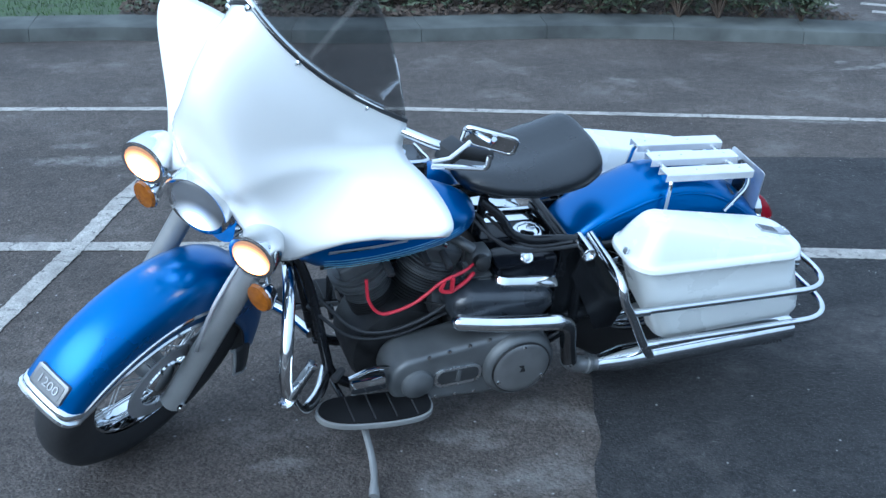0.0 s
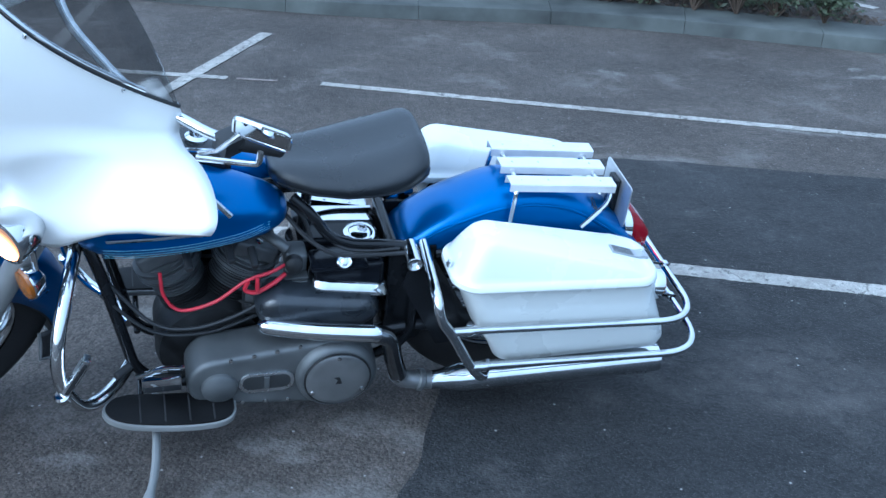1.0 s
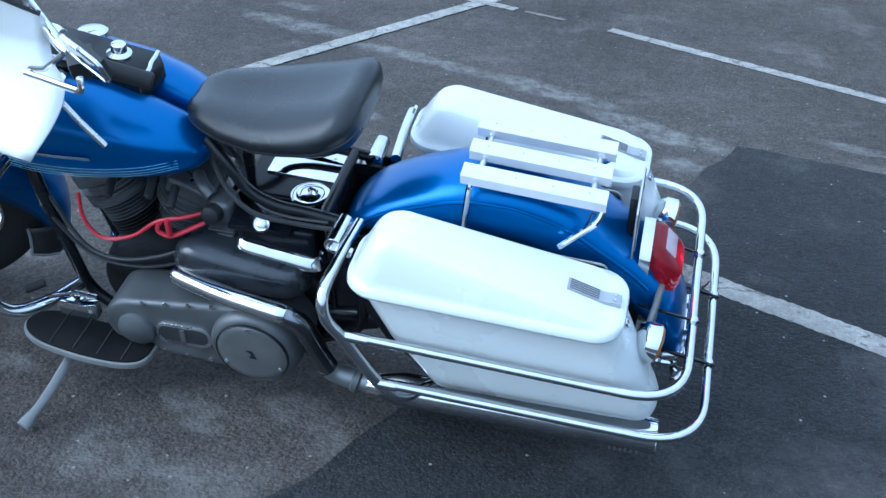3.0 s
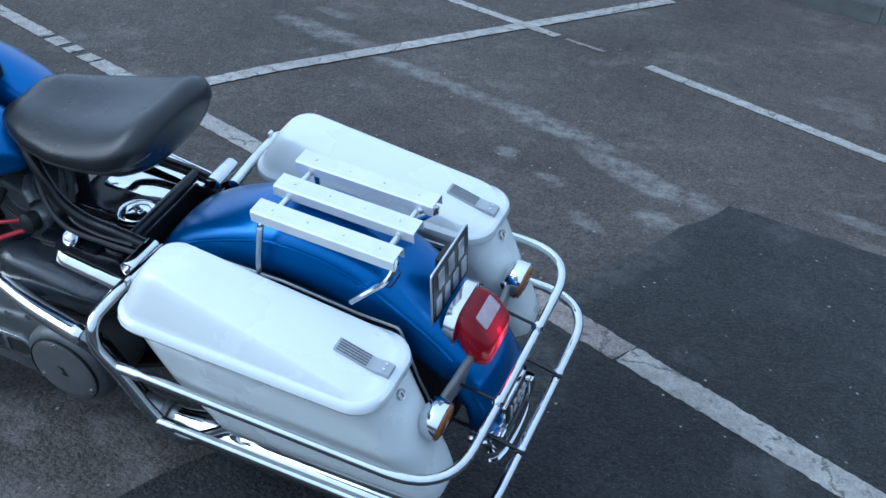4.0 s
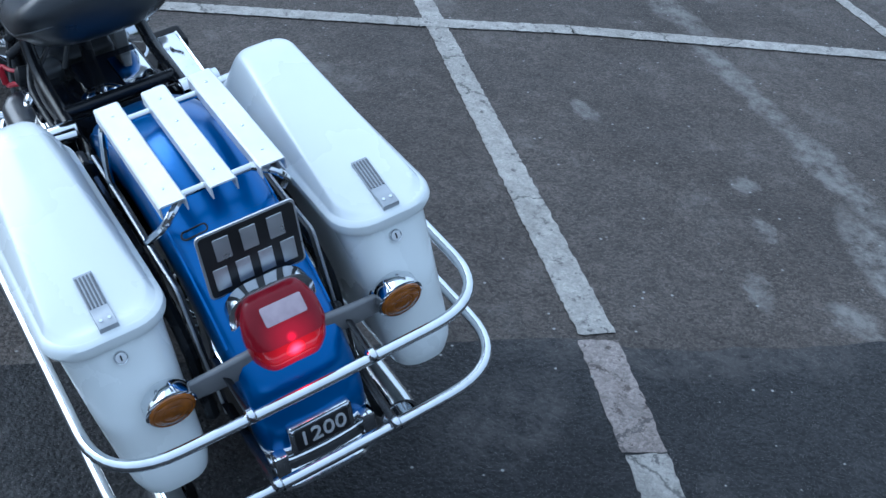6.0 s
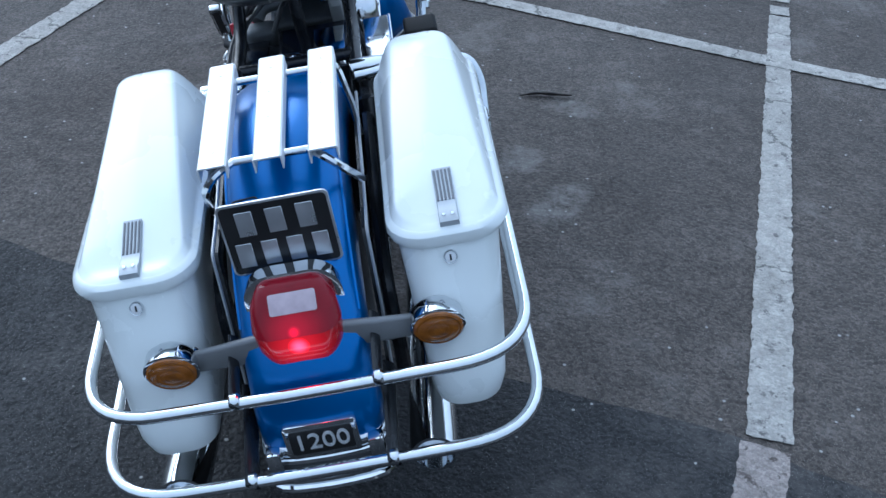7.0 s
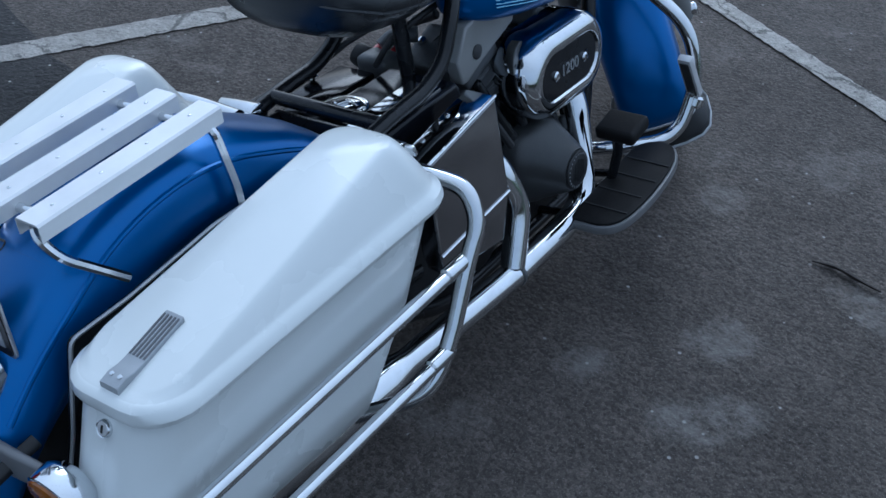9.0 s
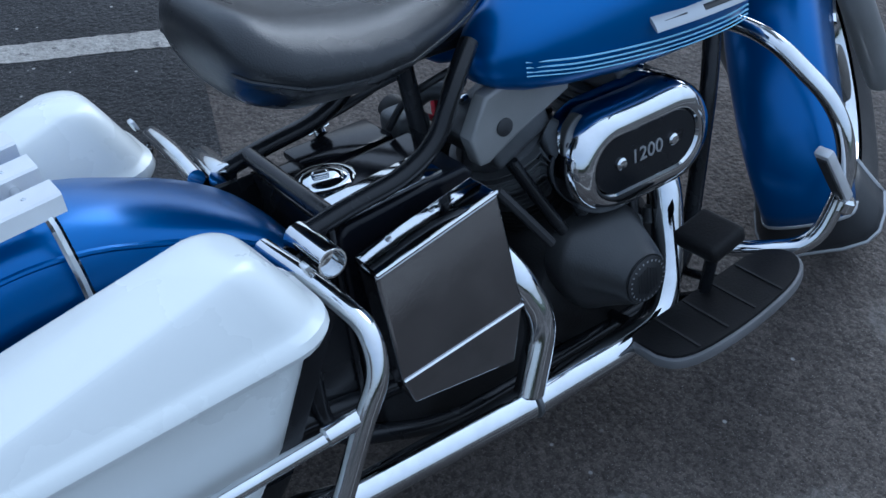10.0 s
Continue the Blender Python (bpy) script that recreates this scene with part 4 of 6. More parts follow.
# fuel tanks
def half_tank(s):
    secs = []
    for x, y0, y1, z0, z1 in ((0.650, 0.050, 0.078, 0.683, 0.712), (0.656, 0.034, 0.095, 0.668, 0.728), (0.675, 0.022, 0.116, 0.655, 0.748), (0.71, 0.014, 0.140, 0.645, 0.772), (0.77, 0.010, 0.164, 0.637, 0.803), (0.86, 0.008, 0.181, 0.628, 0.835),
                              (0.95, 0.010, 0.184, 0.622, 0.853), (1.05, 0.010, 0.178, 0.618, 0.855), (1.11, 0.012, 0.165, 0.624, 0.848), (1.15, 0.016, 0.145, 0.640, 0.832), (1.17, 0.03, 0.115, 0.67, 0.80)):
        ring = []
        for k in range(28):
            a = 2 * math.pi * k / 28
            ca, sa = math.cos(a), math.sin(a)
            e = 2 / 2.8
            yy = (y0 + y1) / 2 + (y1 - y0) / 2 * math.copysign(abs(ca) ** e, ca)
            zz = (z0 + z1) / 2 + (z1 - z0) / 2 * math.copysign(abs(sa) ** e, sa)
            lift = 0.62 + 0.38 * smoothstep(0, 1, (y1 - yy) / (y1 - y0) * 1.5)
            if sa > 0:
                zz = (z0 + z1) / 2 + (zz - (z0 + z1) / 2) * lift
            ring.append(V(x, yy * s, zz))
        secs.append(ring)
    tank = part("fuel_tank", loft(secs), BLUE, bike, "metallic blue fuel tank half with pale pinstripes")
    for dz, r in ((-0.004, 0.0015), (-0.012, 0.0014), (-0.019, 0.0012), (-0.025, 0.0010)):
        pts = [(0.70, 0.133 * s, 0.705 + dz), (0.77, 0.1645 * s, 0.698 + dz), (0.86, 0.1815 * s, 0.690 + dz), (0.95, 0.1848 * s, 0.682 + dz), (1.04, 0.1800 * s, 0.677 + dz), (1.10, 0.1690 * s, 0.675 + dz)]
        part("pinstripe", tube(curve_points(pts, 5), r, 6, flat=0.5), PALE, tank)
    badge = part("tank_badge", tube(curve_points([(0.885, 0.186 * s, 0.712), (0.98, 0.185 * s, 0.706), (1.09, 0.175 * s, 0.699)], 5), 0.016, 8, flat=0.18), BADGE, tank, "silver badge with dark lettering bars")
    part("bar", tube([(0.985, 0.1885 * s, 0.7055), (1.02, 0.1865 * s, 0.7035), (1.068, 0.1815 * s, 0.7005)], 0.0050, 6, flat=0.25), PLATE, badge)
    part("bar", tube([(0.905, 0.1890 * s, 0.7105), (0.95, 0.1890 * s, 0.7080)], 0.002, 6, flat=0.4), PLATE, badge)
    cap = part("filler_cap", lathe([(0, 0.03), (0.004, 0.037), (0.014, 0.037), (0.019, 0.030), (0.021, 0.0)], (0.985, 0.098 * s, 0.842), (0, 0.12 * s, 1), 26), CHROME, tank, "chrome filler cap")
    return tank


PALE = material("pale_blue_stripe", (0.25, 0.55, 0.75), 0.4, 0.0, 0.05, 20)
for s in (1, -1):
    half_tank(s)
console = part("instrument_console", loft([[V(x, y, z) for y, z in ((-w, 0.80), (-w, zt - 0.012), (-w + 0.012, zt), (w - 0.012, zt), (w, zt - 0.012), (w, 0.80))] for x, w, zt in ((0.785, 0.040, 0.845), (0.80, 0.056, 0.858), (0.93, 0.062, 0.876), (1.03, 0.070, 0.888), (1.10, 0.060, 0.870), (1.125, 0.03, 0.84))]), BLACK, bike, "black instrument console on the tanks")
part("console_trim", tube(curve_points([(0.795, -0.045, 0.858), (0.79, 0, 0.859), (0.795, 0.045, 0.858), (0.93, 0.058, 0.877), (1.02, 0.064, 0.887)], 5), 0.005, 6), CHROME, console)
part("speedometer", lathe([(0, 0.055), (0.016, 0.056), (0.022, 0.052), (0.020, 0.048)], (1.045, 0, 0.872), (-0.25, 0, 1), 32), CHROME, console, "chrome rimmed speedometer")
part("dial", lathe([(0.017, 0.049), (0.018, 0.0)], (1.045, 0, 0.873), (-0.25, 0, 1), 32, caps=False), PLATE, console)
part("ignition_switch", lathe([(0, 0.028), (0.008, 0.028), (0.014, 0.018), (0.030, 0.016), (0.034, 0.0)], (0.865, 0, 0.866), (-0.12, 0, 1), 22), CHROME, console, "chrome ignition switch")

# seat
secs = []
for x, w, z0, z1 in ((0.290, 0.084, 0.800, 0.846), (0.295, 0.112, 0.782, 0.862), (0.304, 0.133, 0.766, 0.875), (0.319, 0.146, 0.753, 0.881), (0.338, 0.155, 0.744, 0.876), (0.36, 0.162, 0.737, 0.865), (0.40, 0.165, 0.733, 0.851), (0.45, 0.164, 0.730, 0.838), (0.51, 0.156, 0.731, 0.827),
                     (0.59, 0.130, 0.738, 0.826), (0.64, 0.108, 0.746, 0.829), (0.675, 0.084, 0.758, 0.823), (0.692, 0.050, 0.772, 0.812)):
    ring = []
    for k in range(32):
        a = 2 * math.pi * k / 32
        ca, sa = math.cos(a), math.sin(a)
        e = 2 / 2.7
        y = w * math.copysign(abs(ca) ** e, ca)
        z = (z0 + z1) / 2 + (z1 - z0) / 2 * math.copysign(abs(sa) ** (2 / 2.3), sa)
        z -= 0.012 * max(0, sa) * math.exp(-(y / 0.06) ** 2) * smoothstep(0.28, 0.36, x)
        ring.append(V(x, 0.012 * smoothstep(0.45, 0.6, x) - 0.004 + y * (1.0 if sa > -0.2 else 0.94), z))
    secs.append(ring)
seat = part("seat", loft(secs), LEATHER, bike, "black vinyl solo seat with a raised back", sharp=60)
part("piping", tube([s_[0].lerp(s_[31], 0.6) for s_ in secs[1:-1]] + [s_[16].lerp(s_[17], 0.6) for s_ in secs[-2:0:-1]], 0.003, 6, closed=True), LEATHER, seat)

# frame
for s in (1, -1):
    part("frame_tube", tube(round_corners([(0.335, 0.122 * s, 0.585), (0.40, 0.122 * s, 0.596), (0.49, 0.122 * s, 0.604), (0.55, 0.120 * s, 0.632), (0.590, 0.115 * s, 0.70), (0.64, 0.09 * s, 0.74)], 0.05), 0.014, 10), BLACK, bike, "black frame tube")
    part("frame_tube", tube(round_corners([(1.17, 0.03 * s, 0.68), (1.115, 0.085 * s, 0.54), (1.05, 0.095 * s, 0.21), (0.98, 0.10 * s, 0.155), (0.5, 0.115 * s, 0.155), (0.30, 0.12 * s, 0.25), (0.30, 0.12 * s, 0.50)], 0.07), 0.0155, 10), BLACK, bike, "black frame tube")
    part("fork_leg", steered(rod(AXLE + V(0, 0.122 * s, 0) - FORK_DIR * 0.05, AXLE + V(0, 0.122 * s, 0) + FORK_DIR * 0.42, 0.031, 18, r2=0.030), WSTEER), BRACKET, bike, "grey alloy fork slider")
    part("fork_cover", steered(rod(AXLE + V(0, 0.122 * s, 0) + FORK_DIR * 0.41, AXLE + V(0, 0.122 * s, 0) + FORK_DIR * 0.66, 0.036, 18), WSTEER), BRACKET, bike)
    part("axle_nut", steered(lathe([(0, 0.016), (0.02, 0.016), (0.024, 0.012), (0.026, 0.0)], AXLE + V(0.012, 0.140 * s, -0.025), (0, s, 0), 12), WSTEER), CHROME, bike)
part("frame_crossbar", rod((0.375, -0.12, 0.594), (0.375, 0.12, 0.594), 0.013), BLACK, bike)
part("seat_post", rod((0.60, 0.0, 0.56), (0.58, 0.0, 0.75), 0.014), BLACK, bike)
part("steering_head", rod((1.205, 0, 0.60), (1.09, 0, 0.81), 0.036), BLACK, bike)
part("backbone_tube", rod((1.15, 0, 0.70), (0.60, 0, 0.72), 0.022), BLACK, bike)

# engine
engine = part("crankcase", lathe([(-0.105, 0.09), (-0.10, 0.13), (-0.07, 0.150), (0.07, 0.150), (0.10, 0.14), (0.105, 0.10)], (0.845, 0, 0.262), (0, 1, 0), 40), DARK, bike, "oily alloy V-twin crankcase, darkened for engine-bay shade")
part("gearbox", prism([(0.40, 0.20), (0.40, 0.34), (0.44, 0.38), (0.62, 0.39), (0.70, 0.34), (0.70, 0.19), (0.64, 0.155), (0.45, 0.155)], -0.115, 0.10, "Y", 0.02, 3), DARK, bike, "oily gearbox, darkened for engine-bay shade")
for f in (1, -1):
    d = V(f * math.sin(radians(22.5)), 0, math.cos(radians(22.5)))
    base = V(0.848, 0.0, 0.262)
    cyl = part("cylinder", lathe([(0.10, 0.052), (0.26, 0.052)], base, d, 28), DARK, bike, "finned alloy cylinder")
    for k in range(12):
        # lower fins darkened in colour for the shade beneath the heads
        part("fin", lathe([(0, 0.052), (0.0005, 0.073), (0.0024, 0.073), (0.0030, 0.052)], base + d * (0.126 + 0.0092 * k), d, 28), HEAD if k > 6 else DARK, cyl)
    head = part("cylinder_head", lathe([(0.238, 0.07), (0.24, 0.083), (0.262, 0.085), (0.268, 0.074), (0.288, 0.074), (0.295, 0.06)], base, d, 24), HEAD, bike, "alloy cylinder head")
    for k in range(4):
        part("fin", lathe([(0, 0.07), (0.0008, 0.088), (0.0035, 0.088), (0.0045, 0.07)], base + d * (0.243 + 0.012 * k), d, 24), HEAD, head)
    M = Matrix.Rotation(radians(22.5 * f), 4, "Y")
    top = base + d * 0.318
    part("rocker_box", box(top, (0.115, 0.150, 0.046), 0.012, M, seg=3), HEAD, bike, "cast rocker box")
    for y in (0.055, -0.055):
        part("bolt", lathe([(0, 0.010), (0.008, 0.010), (0.010, 0.007), (0.0105, 0)], top + d * 0.022 + V(0, y, 0), d, 6), CHROME, bike)
    for k in range(2):
        p = V(0.865 + f * (0.03 + 0.045 * k), -0.125, 0.335)
        q = top + V(f * (-0.025 + 0.05 * k), -0.075, -0.03)
        rodp = part("pushrod_tube", rod(p, q, 0.0105), BLACK, bike)
        part("tappet_block", lathe([(0, 0.017), (0.025, 0.017), (0.03, 0.012)], p, q - p, 12), CAST, rodp)

# primary side
def hull(c0, r0, c1, r1, n=14):
    """Outline round two circles in the side plane."""
    (x0, z0), (x1, z1) = c0, c1
    L = math.hypot(x1 - x0, z1 - z0)
    a = math.atan2(z1 - z0, x1 - x0)
    b = math.acos((r0 - r1) / L)
    out = [(x1 + r1 * math.cos(a - b + 2 * b * k / n), z1 + r1 * math.sin(a - b + 2 * b * k / n)) for k in range(n + 1)]
    out += [(x0 + r0 * math.cos(a + b + (2 * math.pi - 2 * b) * k / n), z0 + r0 * math.sin(a + b + (2 * math.pi - 2 * b) * k / n)) for k in range(n + 1)]
    return out


PC, PF = (0.532, 0.264), (0.845, 0.258)
prim = part("primary_cover", prism(hull(PC, 0.112, PF, 0.078, 18), 0.11, 0.238, "Y", 0.018, 4), CAST, bike, "dull cast alloy primary chain cover")
part("clutch_dome", lathe([(0, 0.110), (0.016, 0.108), (0.026, 0.098), (0.028, 0.092)], (PC[0], 0.236, PC[1]), (0, 1, 0), 44), CAST, prim)
derby = part("derby_cover", lathe([(0, 0.088), (0.005, 0.088), (0.008, 0.085), (0.010, 0.070), (0.0105, 0.0)], (PC[0], 0.262, PC[1]), (0, 1, 0), 44), SATIN, prim, "round alloy derby cover")
part("rim", lathe([(0.0, 0.0905), (0.007, 0.0905), (0.009, 0.0885), (0.007, 0.0865)], (PC[0], 0.262, PC[1]), (0, 1, 0), 44, caps=False), DARK, derby)
for k in range(3):
    a = radians(90 + 120 * k)
    part("screw", lathe([(0, 0.006), (0.003, 0.006), (0.004, 0.003)], (PC[0] + 0.078 * math.cos(a), 0.2705, PC[1] + 0.078 * math.sin(a)), (0, 1, 0), 8), CHROME, derby)
part("emblem", prism([(PC[0] - 0.012, PC[1] - 0.012), (PC[0] + 0.006, PC[1] - 0.012), (PC[0], PC[1] + 0.002), (PC[0] + 0.012, PC[1] + 0.012), (PC[0] - 0.004, PC[1] + 0.012)], 0.272, 0.2735, "Y", 0.0), DARK, derby)
part("front_boss", lathe([(0, 0.048), (0.012, 0.046), (0.018, 0.036), (0.020, 0.0)], (PF[0] - 0.005, 0.236, PF[1] - 0.008), (0, 1, 0), 30), CAST, prim)
ins = part("inspection_cover", prism([(x + 0.717, z + 0.254) for x, z in rounded_rect(0.146, 0.066, 0.031)], 0.237, 0.243, "Y", 0.002), ALLOY, prim, "alloy inspection cover with a dark recess")
part("recess", prism([(x + 0.717, z + 0.257) for x, z in rounded_rect(0.126, 0.046, 0.021)], 0.2425, 0.2445, "Y", 0.0), COVER, ins)
part("recess_bar", box((0.717, 0.2445, 0.257), (0.014, 0.006, 0.040), 0.002), CAST, ins)
for k in range(9):
    f = k / 8
    x = 0.60 + 0.24 * f
    part("screw", lathe([(0, 0.006), (0.003, 0.006), (0.004, 0.003)], (x, 0.237, (0.370 - 0.036 * f if k % 2 else 0.178 + 0.012 * f)), (0, 1, 0), 8), CHROME, prim)

# electrics and boxes on the near side
batt = part("battery_box", box((0.490, 0.082, 0.492), (0.190, 0.124, 0.122), 0.018, seg=3), DEEP_BLACK, bike, "black battery box with a chrome band")
part("chrome_band", loft([[V(0.485 + a * w, 0.082 + b * d, 0.4915 + dz + 0.17 * a * w) for a, b in rounded_rect(1, 1, 0.18, 5)] for dz, w, d in ((-0.025, 0.205, 0.158), (-0.022, 0.211, 0.166), (-0.016, 0.209, 0.163), (0.0, 0.201, 0.142), (0.004, 0.196, 0.130))]), CHROME, batt, "flared chrome band")
part("battery_lid", box((0.52, 0.118, 0.553), (0.15, 0.085, 0.014), 0.006), DEEP_BLACK, batt)
knob = part("choke_knob", lathe([(0, 0.010), (0.010, 0.010), (0.011, 0.019), (0.016, 0.0195), (0.018, 0.017), (0.0165, 0.013), (0.0165, 0)], (0.510, 0.148, 0.566), (0, 0.70, 0.70), 20), CHROME, bike, "chrome choke knob")
part("hex_nut", lathe([(0.016, 0.011), (0.022, 0.011), (0.0235, 0.008), (0.024, 0)], (0.510, 0.148, 0.566), (0, 0.70, 0.70), 6), ALLOY, knob)
tank_oil = part("oil_tank", prism([(0.385, 0.40), (0.385, 0.548), (0.40, 0.562), (0.60, 0.572), (0.612, 0.56), (0.612, 0.40)], -0.108, 0.05, "Y", 0.010, 3), DEEP_BLACK, bike, "glossy black oil tank")
part("tank_plate", prism([(0.390, 0.5585), (0.390, 0.5655), (0.566, 0.5760), (0.566, 0.5690)], -0.098, -0.030, "Y", 0.001), CHROME, tank_oil, "polished chrome cover plate")
cap = part("oil_cap", lathe([(0, 0.030), (0.002, 0.042), (0.008, 0.046), (0.011, 0.0455), (0.013, 0.040), (0.0125, 0.034), (0.016, 0.030), (0.018, 0.016), (0.0185, 0.0)], (0.442, 0.022, 0.556), (0, 0, 1), 30), CHROME, bike, "chrome oil filler cap")
part("cap_grip", box((0.436, 0.020, 0.5765), (0.026, 0.012, 0.010), 0.004, Matrix.Rotation(radians(-20), 4, "Z"), seg=3), CHROME, cap)
part("grip_slot", box((0.436, 0.020, 0.582), (0.017, 0.004, 0.0016), 0.0, Matrix.Rotation(radians(-20), 4, "Z")), PLATE, cap)
for pts, r in (([(0.60, 0.05, 0.66), (0.53, 0.125, 0.610), (0.46, 0.138, 0.592), (0.36, 0.137, 0.590)], 0.0048), ([(0.66, 0.06, 0.68), (0.60, 0.115, 0.625), (0.53, 0.145, 0.592), (0.43, 0.15, 0.585), (0.30, 0.15, 0.585)], 0.006),                ([(0.70, -0.02, 0.68), (0.64, 0.0, 0.66), (0.60, 0.03, 0.63), (0.58, 0.06, 0.58)], 0.006), ([(1.10, 0.08, 0.50), (1.0, 0.13, 0.40), (0.90, 0.15, 0.385), (0.78, 0.15, 0.42), (0.68, 0.13, 0.47)], 0.0055), ([(1.12, 0.09, 0.47), (1.0, 0.12, 0.36), (0.86, 0.13, 0.35), (0.72, 0.12, 0.39)], 0.005)):
    part("cable", tube(curve_points(pts, 6), r, 8), PLASTIC, bike, "black cable")
part("plug_lead", tube(curve_points([(0.972, 0.135, 0.565), (0.965, 0.150, 0.50), (0.925, 0.158, 0.456), (0.84, 0.165, 0.482), (0.765, 0.165, 0.540), (0.70, 0.155, 0.556), (0.655, 0.13, 0.56)], 7), 0.0048, 8), RED_CABLE, bike, "red spark plug lead")
part("plug_lead", tube(curve_points([(0.758, 0.168, 0.541), (0.765, 0.168, 0.515), (0.735, 0.168, 0.505), (0.69, 0.16, 0.526), (0.66, 0.14, 0.535)], 6), 0.006, 8), RED_CABLE, bike, "red spark plug lead")
part("lead_clip", box((0.735, 0.172, 0.532), (0.010, 0.014, 0.045), 0.003), RED_CABLE, bike)
coil = part("ignition_coil", box((0.628, 0.092, 0.552), (0.058, 0.070, 0.062), 0.016, seg=3), CAST, bike, "grimy grey ignition coil")
part("stub", lathe([(0, 0.020), (0.006, 0.024), (0.030, 0.022), (0.036, 0.014), (0.037, 0.0)], (0.636, 0.122, 0.560), (0.1, 1, 0.25), 18), DARK, coil)
for k in range(4):
    part("fin", box((0.628, 0.094, 0.510 - 0.012 * k), (0.062 - 0.004 * k, 0.076, 0.005), 0.002), CAST, coil)
part("inlet_elbow", tube(curve_points([(0.70, 0.05, 0.60), (0.675, 0.085, 0.600), (0.650, 0.10, 0.585)], 5), 0.015, 12), CAST, bike, "grey cast inlet elbow")
for x, y, z in ((0.905, 0.100, 0.575), (0.800, 0.098, 0.590), (0.742, 0.112, 0.580)):
    part("plug_cap", rod((x, y - 0.02, z + 0.012), (x - 0.006, y + 0.035, z - 0.010), 0.011), PLASTIC, bike)
part("regulator", box((0.60, 0.115, 0.455), (0.05, 0.05, 0.06), 0.008), PLASTIC, bike)
part("starter_motor", lathe([(0, 0.03), (0.01, 0.045), (0.16, 0.045), (0.17, 0.03)], (0.76, 0.06, 0.40), (-1, 0.2, 0), 22), PLASTIC, bike, "black starter motor")
for k in range(9):
    rr = random.Random(40 + k)
    p = V(rr.uniform(0.56, 1.02), rr.uniform(-0.06, 0.10), rr.uniform(0.40, 0.62))
    q = p + V(rr.uniform(-0.12, 0.12), rr.uniform(-0.04, 0.06), rr.uniform(-0.1, 0.06))
    part("hose", tube(curve_points([p, p.lerp(q, 0.5) + V(0, 0.02, 0.02), q], 5), rr.choice((0.004, 0.005, 0.006)), 8), PLASTIC, bike)

# swingarm, shock absorbers and bag mounts
for s in (1, -1):
    part("swingarm", tube([(0.44, 0.10 * s, 0.27), (0.20, 0.112 * s, 0.305), (0.0, 0.112 * s, 0.335)], 0.022, 10), BLACK, bike, "black swingarm")
    shock = part("shock_absorber", rod((0.03, 0.150 * s, 0.36), (0.15, 0.148 * s, 0.50), 0.020, 14), BLACK, bike, "black shock absorber")
    part("shock_cover", rod((0.10, 0.149 * s, 0.44), (0.20, 0.147 * s, 0.58), 0.030, 16), BLACK, shock)
    part("bag_mount", prism([(0.315, 0.575), (0.275, 0.575), (0.135, 0.330), (0.170, 0.250), (0.230, 0.250), (0.345, 0.470)], 0.146 * s - 0.004, 0.146 * s + 0.004, "Y", 0.002), BLACK, bike, "black bag mounting plate")
# plates added to blacken the gap between gearbox and rear wheel
part("dark_filler_plate", box((0.375, 0, 0.39), (0.010, 0.235, 0.36), 0.004), BLACK, bike, "black filler plate added to darken the gap")
for s in (1, -1):
    part("dark_filler_plate", prism([(0.37, 0.22), (0.37, 0.57), (0.25, 0.57), (0.235, 0.40), (0.27, 0.25)], 0.108 * s - 0.003, 0.108 * s + 0.003, "Y", 0.001), BLACK, bike)
part("oil_filter", lathe([(0, 0.02), (0.006, 0.036), (0.085, 0.037), (0.092, 0.028)], (0.35, 0.02, 0.36), (0, 0, 1), 22), BLACK, bike, "black oil filter")

# exhausts
DARK_CHROME = material("smoked_chrome", (0.20, 0.21, 0.225), 0.16, 1.0, 0.2, 14, 0.08, 300, 0.1, coat=0.2)
DOME = material("dull_black_cover", (0.024, 0.028, 0.034), 0.30, 0.1, 0.4, 14, 0.12, 240, 0.12, coat=0.3)
secs = []
for y, k in ((0.110, 1.0), (0.160, 1.0), (0.182, 0.95), (0.197, 0.84), (0.206, 0.66), (0.209, 0.40)):
    secs.append([V(0.60 + (x - 0.60) * (0.25 + 0.75 * k), y, 0.438 + (z - 0.438) * k) for x, z in hull((0.678, 0.446), 0.060, (0.452, 0.424), 0.044, 16)])
part("chain_housing", loft(secs), DOME, bike, "dull black domed chain housing")
part("exhaust_shield", tube(curve_points([(0.735, 0.194, 0.420), (0.70, 0.208, 0.418), (0.60, 0.238, 0.418), (0.50, 0.260, 0.419), (0.425, 0.274, 0.420)], 6), [0.010, 0.016, 0.020, 0.022, 0.0235] + [0.024] * 19 + [0.018], 16), CHROME, bike, "chrome exhaust heat shield")
part("exhaust_pipe", tube(curve_points([(0.445, 0.268, 0.418), (0.402, 0.264, 0.390), (0.378, 0.248, 0.30), (0.355, 0.236, 0.225)], 6), 0.025, 14), DARK_CHROME, bike, "blackened exhaust pipe")
part("exhaust_pipe", tube(curve_points([(0.362, 0.2365, 0.235), (0.335, 0.234, 0.208), (0.27, 0.232, 0.192), (0.18, 0.236, 0.193)], 6), 0.0255, 14), SATIN, bike, "heat-stained exhaust pipe")
